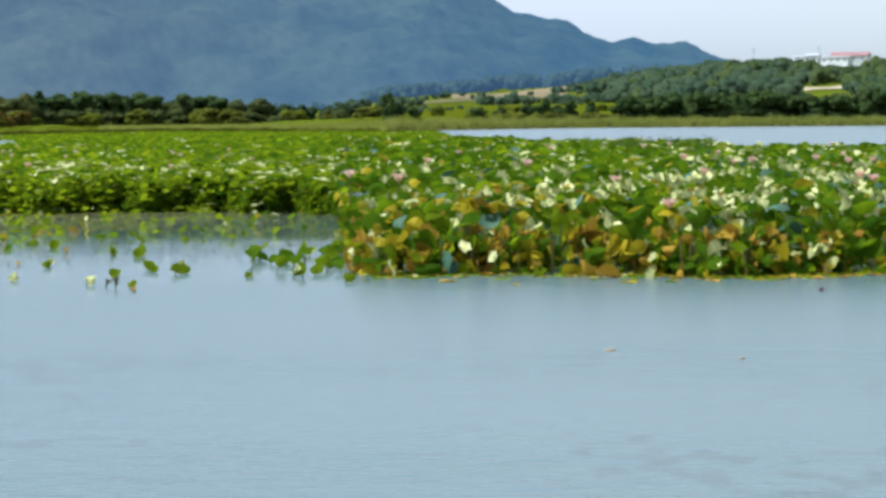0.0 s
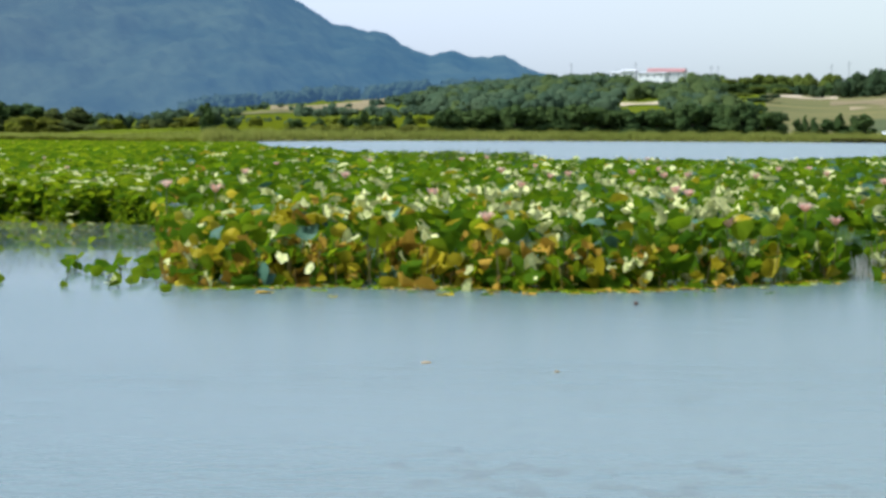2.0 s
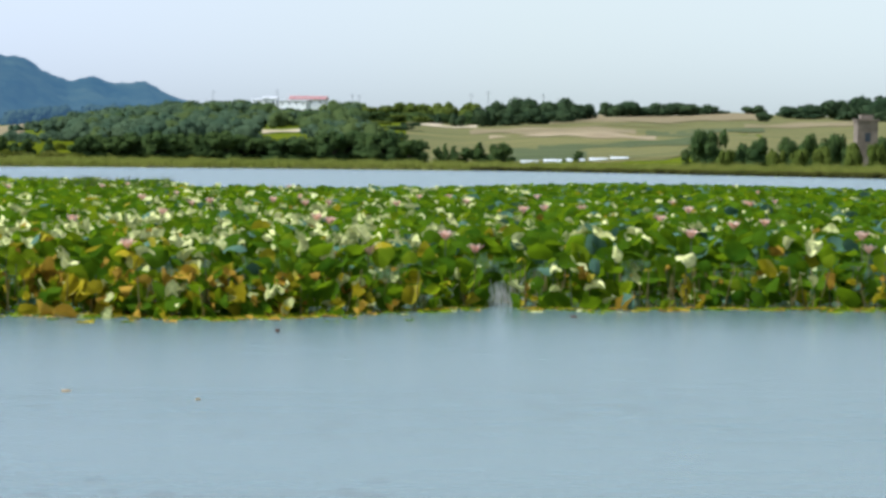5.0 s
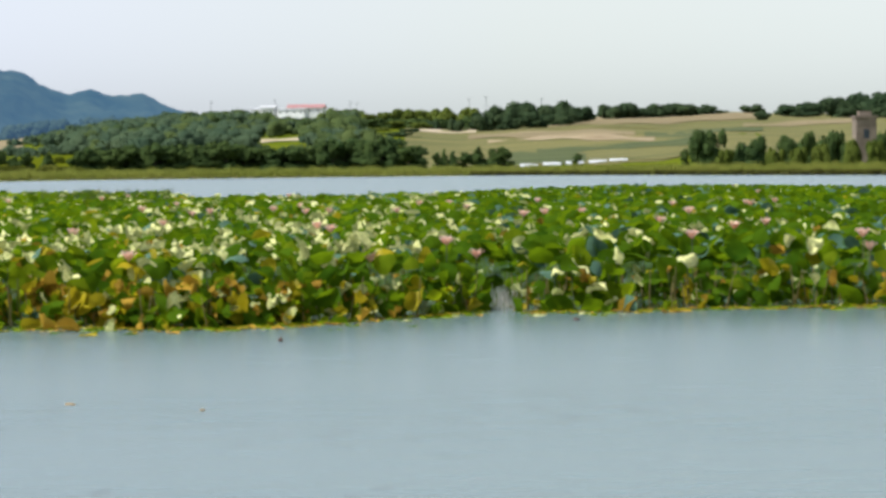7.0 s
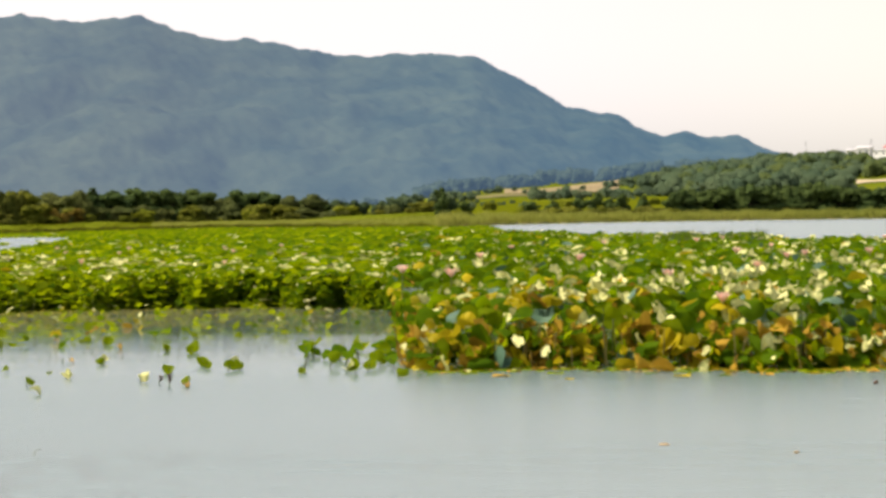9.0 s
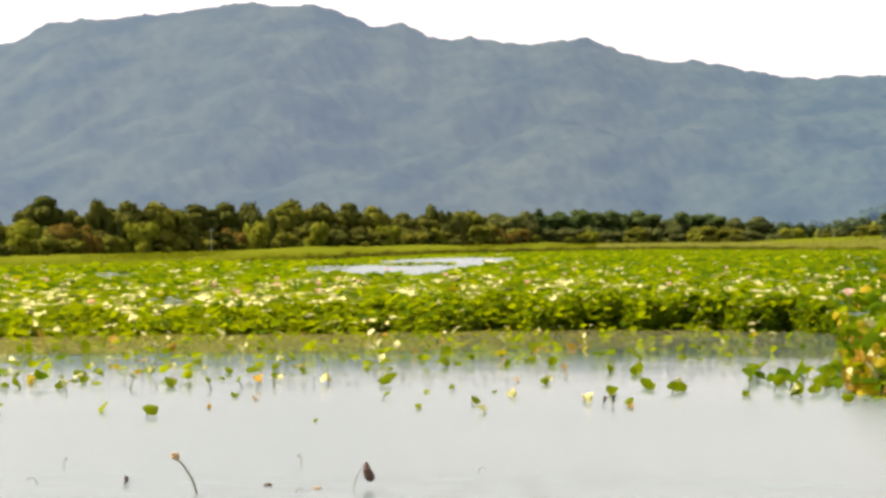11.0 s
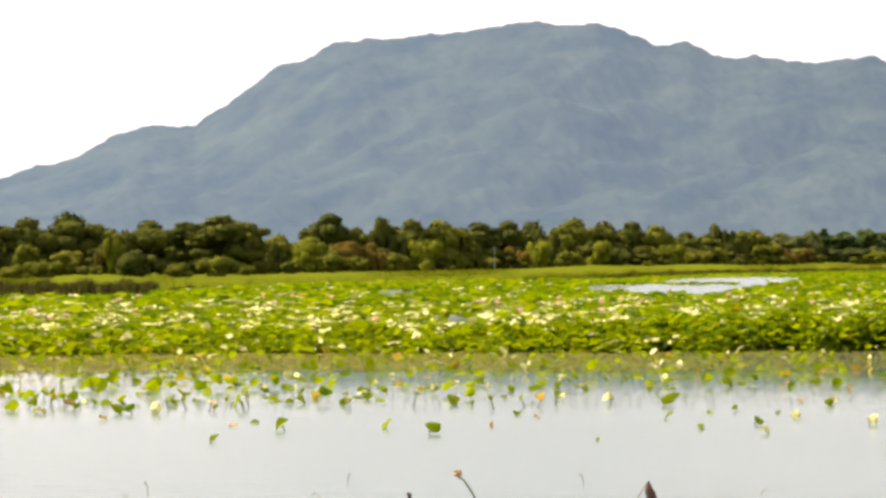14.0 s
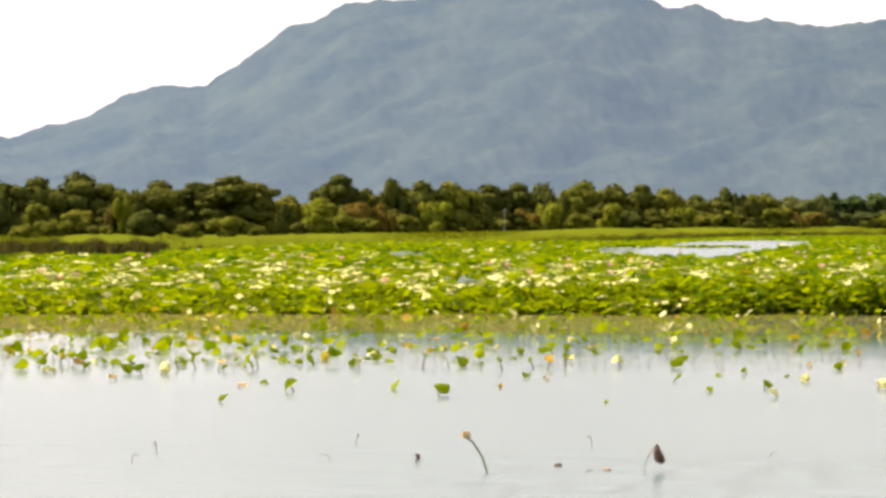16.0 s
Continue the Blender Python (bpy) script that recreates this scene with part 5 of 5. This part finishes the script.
order = np.argsort(d)
YOUNG = [(float(az[i]), float(d[i])) for i in order[:40]]
az, d, n = az[order[40:]], d[order[40:]], n - 40
young = tagged(new("young_lotus"), "sparse young lotus leaves thinning into shallow water", "lotus", kind="stuff")
z, r, tl, kd = rng.uniform(0.0, 0.22, n), rng.uniform(0.05, 0.14, n), rng.uniform(0, 1.1, n), kinds_for(n, (12, 68, 10, 0, 4, 2))
single_leaves(young, az[:300], d[:300], z[:300], r[:300], tl[:300], kd[:300])
V, F, I = leaf_mesh(az[300:], d[300:], z[300:], r[300:], tl[300:], kd[300:], T_FAR)
tagged(part("leaves", tri_mesh("leaves", V, F, LEAF_MATS, I), None, young), kind="stuff")
az = rng.uniform(2.2, 26.5, 1900)
d = bed_front(az) - 27 * rng.random(1900) ** 0.9 - 0.2
stems("stems", az, d, np.full(1900, -0.3), 0.02 + rng.gamma(1.5, 0.06, 1900), young, 0.006, 0.07)
# duckweed and small pads in the shallows
n = 750
az = 2.2 + 24.3 * rng.random(n) ** 0.6
d = bed_front(az) - 15 * rng.random(n) ** 2.0
V, F, I = leaf_mesh(az, d, rng.uniform(0.004, 0.012, n), rng.uniform(0.05, 0.16, n), rng.normal(0, 0.03, n), kinds_for(n, (26, 36, 0, 0, 4, 1)), T_MIN)
tagged(part("floating_pads", tri_mesh("floating_pads", V, F, LEAF_MATS, I), None, young), kind="stuff")
# olive flecks on the sheltered water, coloured to stand for the lotus's reflection
n = 30000
az = 2.0 + 24.5 * rng.random(n) ** 0.6
d = bed_front(az) + 0.4 - np.interp(az, [2, 6, 26], [15, 13, 11]) * rng.random(n) ** 1.7
a = np.radians(az)
V, F = scatter(T_MIN[0], np.stack([-d * np.sin(a), d * np.cos(a), rng.uniform(0.013, 0.02, n)], -1), rng.uniform(0.02, 0.062, n), np.zeros(n), rng.uniform(0, 6.28, n), rng.uniform(0, 6.28, n))
V[:, 2] = np.clip(V[:, 2], 0.004, 0.02)
tagged(part("pondweed", tri_mesh("pondweed", V, F, OLIVE_FLECKS), None, young, "olive flecks imitating the lotus reflection on still water"), kind="stuff")


# ---- single lotus plants ----
LEAF_NAMES = ("green", "bright green", "pale waxy-sheen", "blue-green", "yellow", "withered brown")
def lotus_plant(az, d, z, r, kind, tilt, lean, group, label):
    """One stalk with one leaf, rooted in the pond bed."""
    root = new("lotus_plant")
    v = int(rng.integers(4))
    if ("stem", v) not in leaf_cache:
        bm = bmesh.new()
        tube(bm, [(0.10 * math.cos(v), 0.10 * math.sin(v), -0.6), (0.05 * math.cos(v), 0.05 * math.sin(v), 0.3), (0, 0, 1)], [0.014, 0.012, 0.010], 5)
        me = bpy.data.meshes.new("stem")
        bm.to_mesh(me)
        bm.free()
        me.materials.append(STEM)
        leaf_cache["stem", v] = me
    st = part("stem", leaf_cache["stem", v], None, root)
    st.scale = (1, 1, max(z, 0.05))
    lf = part("leaf", leaf_data(v, kind), None, root)
    lf.matrix_basis = Matrix.Translation((0, 0, z)) @ Matrix.Rotation(lean, 4, "Z") @ Matrix.Rotation(tilt, 4, "X") @ Matrix.Rotation(rng.uniform(0, 6.28), 4, "Z") @ Matrix.Diagonal((r, r, r, 1))
    root.matrix_basis = Matrix.Translation(at(az, d, 0))
    return tagged(root, label, "lotus", group)


for i in range(140):
    a = -23 + 25 * (i + rng.random()) / 140
    if abs(a + 12.2) < 0.45:
        continue
    old = float(np.interp(a, [-14, -10, -7, -3, 2], [0.15, 0.5, 1.2, 2.6, 4.5]))
    share = np.array((42, 16, 20, 4, 11 * old, 5 * old)) if i % 3 else np.array((50, 10, 4, 2, 12 * old, 8 * old))
    k = int(rng.choice(6, p=share / share.sum()))
    z = rng.uniform(0.15, 0.95)
    lotus_plant(a, bed_front(a) + rng.uniform(-0.1, 0.9) + z * 0.5, z, rng.uniform(0.14, 0.27) * (0.60 if k in (4, 5) else 0.75 if k in (2, 3) else 0.92), k, abs(rng.normal(0.85, 0.45)), rng.normal(0, 0.9), "lotus along the near edge",
                "lotus plant with one " + LEAF_NAMES[k] + " leaf on a bare stalk")
# strays in open water: bearing, distance, leaf radius, tint (green, yellow, brown)
STRAYS_A = [(16.14, 39.6, 0.14, 0), (19.26, 40.3, 0.11, 0), (20.61, 37.9, 0.07, 0), (22.6, 44.7, 0.11, 0), (22.86, 43.1, 0.07, 2), (21.8, 44.6, 0.11, 1), (20.23, 41.1, 0.07, 2),
            (19.79, 42.0, 0.07, 2), (19.08, 47.3, 0.07, 0), (17.97, 47.1, 0.08, 0), (17.1, 40.8, 0.09, 1), (15.74, 47.3, 0.14, 0), (14.94, 41.3, 0.06, 2), (14.43, 44.1, 0.06, 0),
            (14.02, 43.4, 0.05, 2), (14.69, 49.7, 0.07, 2), (17.47, 48.8, 0.08, 1), (16.72, 53.0, 0.07, 0), (11.34, 47.5, 0.11, 0), (11.33, 43.3, 0.08, 0), (12.55, 47.9, 0.11, 3)]
STRAYS_B = [(10.5, 45.3, 0.06, 2), (10.0, 45.9, 0.06, 1), (10.68, 41.0, 0.05, 0), (9.5, 42.1, 0.08, 0), (9.38, 40.0, 0.08, 3), (8.76, 43.9, 0.09, 3), (9.1, 45.2, 0.05, 2),
            (8.66, 48.5, 0.07, 2), (8.01, 48.2, 0.08, 3), (7.7, 53.2, 0.09, 2), (6.7, 44.5, 0.09, 0), (6.36, 41.7, 0.07, 1), (6.19, 51.5, 0.12, 0), (6.01, 46.6, 0.1, 0),
            (12.77, 38.2, 0.04, 2), (22.94, 54.3, 0.09, 0), (23.5, 50.9, 0.08, 0), (20.25, 54.8, 0.11, 1), (18.68, 57.1, 0.08, 0), (21.66, 55.7, 0.08, 1), (13.59, 53.4, 0.08, 0)]
STRAYS_C = [(5.45, 45.2, 0.10, 0), (5.33, 45.8, 0.11, 3), (5.28, 45.4, 0.09, 0), (6.74, 52.0, 0.09, 0), (6.22, 50.7, 0.09, 0), (5.92, 45.9, 0.08, 0), (6.34, 40.9, 0.08, 2), (3.75, 49.3, 0.17, 0), (3.23, 48.4, 0.16, 0),
            (2.95, 44.0, 0.16, 0), (2.42, 46.0, 0.19, 0), (1.93, 42.6, 0.09, 0), (3.98, 44.1, 0.06, 1), (5.29, 61.3, 0.12, 0), (8.08, 47.6, 0.07, 1), (8.7, 43.6, 0.06, 1),
            (2.13, 52.0, 0.16, 0), (2.71, 51.0, 0.15, 0), (2.6, 44.6, 0.14, 0), (7.2, 42.4, 0.13, 1), (13.94, 52.1, 0.08, 1), (6.93, 57.7, 0.09, 0)]
for i, (a, d, r, tint) in enumerate(STRAYS_A + STRAYS_B + STRAYS_C):
    k = (1, (1, 2, 1, 4)[i % 4], (5, 1)[i % 2], 2)[tint]
    flat = tint == 2
    r *= 0.78 if r > 0.125 else 1.0
    lotus_plant(a, d, 0.03 if flat else r * 1.0, r * 1.1, k, 0.25 if flat else rng.uniform(0.6, 1.1), rng.normal(0, 0.9), "stray lotus leaves in open water",
                "small " + LEAF_NAMES[k] + " lotus leaf standing in open water")
for i in range(30):
    a = 1.7 + 2.3 * rng.random() ** 1.3
    k = int(rng.choice((0, 0, 0, 1, 1, 2)))
    lotus_plant(a, rng.uniform(43.3, 52), rng.uniform(0.06, 0.3), rng.uniform(0.08, 0.145), k, rng.uniform(0.4, 1.1), rng.normal(0, 0.9), "lotus at the loose end of the near stand",
                "low lotus plant with one " + LEAF_NAMES[k] + " leaf beside the stand")
for i in range(50):
    a = 2.4 + 23.0 * (i + rng.random()) / 50
    k = int(rng.choice((0, 1, 1, 1, 2, 2)))
    back = rng.uniform(0.1, 2.6)
    lotus_plant(a, bed_front(a) + back, float(canopy(np.array(a), np.array(80.0))) * min(1.0, 0.35 + 0.3 * back), rng.uniform(0.11, 0.19), k, rng.uniform(0.2, 0.8), rng.normal(0, 0.9), "lotus along the low stand's edge",
                "low lotus plant with one " + LEAF_NAMES[k] + " leaf at the stand's edge")
for a, d in YOUNG:
    k = int(rng.choice(6, p=(0.16, 0.61, 0.12, 0.0, 0.04, 0.07)))
    lotus_plant(a, d, rng.uniform(0.02, 0.22), rng.uniform(0.05, 0.125), k, rng.uniform(0.1, 1.1), rng.uniform(0, 6.28), "young lotus in the shallows",
                "young lotus with one small " + LEAF_NAMES[k] + " leaf in shallow water")
# big single leaves that stand out along the near edge
for a, d, z, r, k, tl, say in ((-6.83, 44.6, 0.18, 0.20, 4, 1.2, "bright yellow"), (-9.9, 47.0, 0.3, 0.2, 4, 1.0, "yellow-green"), (-12.98, 57.0, 0.95, 0.32, 4, 0.7, "large yellow"), (-10.86, 47.3, 0.06, 0.2, 2, 0.3, "pale cream"),
                                (-18.43, 50.0, 0.14, 0.15, 4, 1.2, "yellow"), (-2.95, 45.9, 0.42, 0.30, 0, 1.1, "large dark green"), (1.35, 45.6, 0.55, 0.22, 2, 1.1, "pale upright"), (-14.5, 48.6, 0.25, 0.24, 1, 1.2, "light green")):
    lotus_plant(a, d, z, r, k, tl, 0.2, "lotus along the near edge", say + " lotus leaf at the edge of the stand")


# ---- flowers ----
def lotus_flower(az, d, z, s, turn):
    root = new("lotus_flower")
    if "petal" not in leaf_cache:
        V, F = [], []
        for j, f in enumerate((0, 0.35, 0.7, 1.0)):
            w = (0.12, 0.34, 0.30, 0.02)[j]
            for i, u in enumerate((-1, 0, 1)):
                V.append((u * w, 0.25 * f + 0.35 * f * f - 0.08 * abs(u) * f, 0.95 * f + 0.05 * abs(u)))
        for j in range(3):
            for i in range(2):
                a = j * 3 + i
                F += [(a, a + 1, a + 4), (a, a + 4, a + 3)]
        leaf_cache["petal"] = tri_mesh("petal", np.array(V), np.array(F), PETAL)
        bm = bmesh.new()
        tube(bm, [(0, 0, 0.02), (0, 0, 0.3), (0, 0, 0.42)], [0.08, 0.16, 0.2], 8)
        me = bpy.data.meshes.new("heart")
        bm.to_mesh(me)
        bm.free()
        me.materials.append(FLOWER_HEART)
        leaf_cache["heart"] = me
        bm = bmesh.new()
        tube(bm, [(0.05, 0.03, -1.7), (0.02, 0, -0.8), (0, 0, 0.02)], [0.014, 0.012, 0.012], 5)
        me = bpy.data.meshes.new("stem")
        bm.to_mesh(me)
        bm.free()
        me.materials.append(STEM)
        leaf_cache["flower_stem"] = me
    part("stem", leaf_cache["flower_stem"], None, root)
    hd = part("heart", leaf_cache["heart"], None, root, "yellow flower heart")
    hd.scale = (s, s, s)
    for i in range(9):
        p = part("petal", leaf_cache["petal"], None, root)
        lean = 0.05 if i % 2 else 0.32
        p.matrix_basis = Matrix.Rotation(i * 2 * math.pi / 9, 4, "Z") @ Matrix.Rotation(-lean, 4, "X") @ Matrix.Diagonal((s, s, s, 1))
    root.matrix_basis = Matrix.Translation(at(az, d, z)) @ Matrix.Rotation(turn, 4, "Z")
    return tagged(root, "pink lotus flower on a tall stalk among the leaves", "flower", "lotus flowers")


FLOWERS = [(-9.56, 39.3), (-11.74, 40.7), (-8.49, 60.6), (-8.13, 94.2), (-11.19, 97.4), (-11.13, 47.1), (-16.15, 50.0), (-15.52, 63.0), (-17.01, 57.2), (-19.6, 50.4),
           (-19.74, 43.1), (-13.91, 76.5), (-15.75, 89.1), (-6.31, 82.5), (-3.53, 56.6), (-4.64, 41.0), (-13.14, 76.2)]
for a, d0 in FLOWERS:
    d = max(d0, float(bed_front(a)) + 1.2)
    lotus_flower(a, d, 2.5 - 1.38 / d0 * d + 0.05, 0.18, rng.uniform(0, 6))
for i in range(30):
    a = rng.uniform(-22, 2)
    d = rng.uniform(float(bed_front(a)) + 6, min(130, float(bed_back(a)) - 5))
    lotus_flower(a, d, 1.24, rng.uniform(0.15, 0.20), rng.uniform(0, 6))
for i in range(36):
    a = rng.uniform(2.4, 25)
    d = rng.uniform(80, 130)
    if in_pond(np.array(a), np.array(d)):
        continue
    lotus_flower(a, d, float(canopy(np.array(a), np.array(d))) + 0.10, rng.uniform(0.12, 0.17), rng.uniform(0, 6))


# ---- pods and drifting bits in the open water ----
def seed_pod(az, d, tip, head, r, mat, label, droop=0.0, w=0.010):
    """A bent stalk rising from the water with a dry pod at its tip."""
    root = new("seed_pod")
    bm = bmesh.new()
    x, z = tip
    tube(bm, [(0, 0, -0.5), (0, 0, 0.0), (x * 0.25, 0, z * 0.45), (x * 0.75, 0, z * 0.9), (x, 0, z)], [w, w, w, w * 0.9, w * 0.8], 6)
    part("stem", bm, STEM, root)
    bm = bmesh.new()
    down = Matrix.Rotation(droop, 4, "Y")
    tube(bm, [Vector((x, 0, z)) + down @ Vector(q) for q in ((0, 0, -0.01), (0.01, 0, head * 0.35), (0, 0.01, head * 0.7), (-0.01, 0, head * 0.93), (0, 0, head))], [r * 0.2, r * 0.75, r, r * 0.85, r * 0.45], 10)
    part("head", bm, mat, root)
    root.matrix_basis = Matrix.Translation(at(az, d, 0)) @ Matrix.Rotation(radians(az), 4, "Z")
    return tagged(root, label, "seed pod", "dry pods in open water")


seed_pod(15.2, 27.6, (-0.19, 0.33), 0.07, 0.045, POD_TAN, "tan seed pod on a long bent stalk above the water", -0.5)
seed_pod(12.0, 28.0, (0.13, 0.26), 0.19, 0.055, POD, "dark brown shrivelled leaf hanging from a thin arched stalk", 2.95, 0.004)
seed_pod(6.89, 42.0, (0.01, 0.05), 0.07, 0.04, POD, "dark pod just above the water", 0.4)
seed_pod(6.69, 41.4, (0.0, 0.06), 0.12, 0.035, POD, "dark upright pod just above the water", 0.1)
seed_pod(16.68, 28.8, (0.02, 0.02), 0.05, 0.03, POD, "small grey stub of a lotus stalk", 0.3)


def dead_stalk(az, d, high, lean, label):
    """A thin dead stalk bent out of the water, its tip hanging."""
    root = new("dead_stalk")
    bm = bmesh.new()
    tube(bm, [(0, 0, -0.4), (lean * 0.1, 0, 0.0), (lean * 0.35, 0.01, high * 0.6), (lean * 0.8, 0.02, high), (lean * 1.15, 0.02, high * 0.8)], [0.005, 0.005, 0.004, 0.003, 0.002], 5)
    part("stem", bm, STEM, root)
    bm = bmesh.new()
    tube(bm, [(lean * 1.1, 0.02, high * 0.84), (lean * 1.18, 0.02, high * 0.74), (lean * 1.2, 0.02, high * 0.62)], [0.004, 0.008, 0.003], 6)
    part("tip", bm, POD, root, "shrivelled dark tip")
    root.matrix_basis = Matrix.Translation(at(az, d, 0)) @ Matrix.Rotation(radians(az), 4, "Z")
    return tagged(root, label, "dead stalk", "dead stalks in open water")


for a, d, high, lean in ((22.48, 28.6, 0.10, 0.05), (21.95, 29.6, 0.15, -0.03), (18.4, 28.9, 0.07, -0.09), (17.9, 31.0, 0.12, 0.03), (13.05, 31.0, 0.13, -0.04), (13.2, 27.6, 0.04, 0.06), (9.45, 29.9, 0.06, 0.06)):
    dead_stalk(a, d, high, lean, "thin bent dead lotus stalk standing in open water")


def drifting(az, d, r, mat, label, high=0.35, name="floating_leaf"):
    bm = bmesh.new()
    bmesh.ops.create_icosphere(bm, subdivisions=2, radius=1)
    for v in bm.verts:
        v.co *= 1 + 0.25 * noise.noise(v.co * 2 + Vector((az, d, 0)))
        v.co.z *= high
    ob = part(name, bm, mat, None)
    ob.matrix_basis = Matrix.Translation(at(az, d, r * high * 0.3)) @ Matrix.Rotation(az, 4, "Z") @ Matrix.Diagonal((r, r * 0.7, r, 1))
    return tagged(ob, label, "debris")


drifting(-7.71, 40.4, 0.05, POD, "dark round pod afloat in front of the lotus", 0.9)
drifting(-13.78, 45.1, 0.075, POD, "dark scrap of leaf afloat near the lotus", 0.4)
drifting(-3.42, 30.0, 0.06, POD_TAN, "small tan scrap afloat on open water", 0.25)
drifting(-6.1, 29.0, 0.03, POD_TAN, "tiny scrap afloat on open water", 0.5)
drifting(13.75, 28.4, 0.055, POD, "brown curled leaf scrap afloat", 0.4)
drifting(12.74, 28.0, 0.045, POD_TAN, "pale tan leaf scrap afloat", 0.4)
drifting(-11.3, 46.5, 0.12, LEAF_SHEEN, "pale cream leaf lying on the water", 0.15)
drifting(-13.0, 46.6, 0.14, LEAF_SHEEN, "pale cream leaf lying on the water", 0.1)
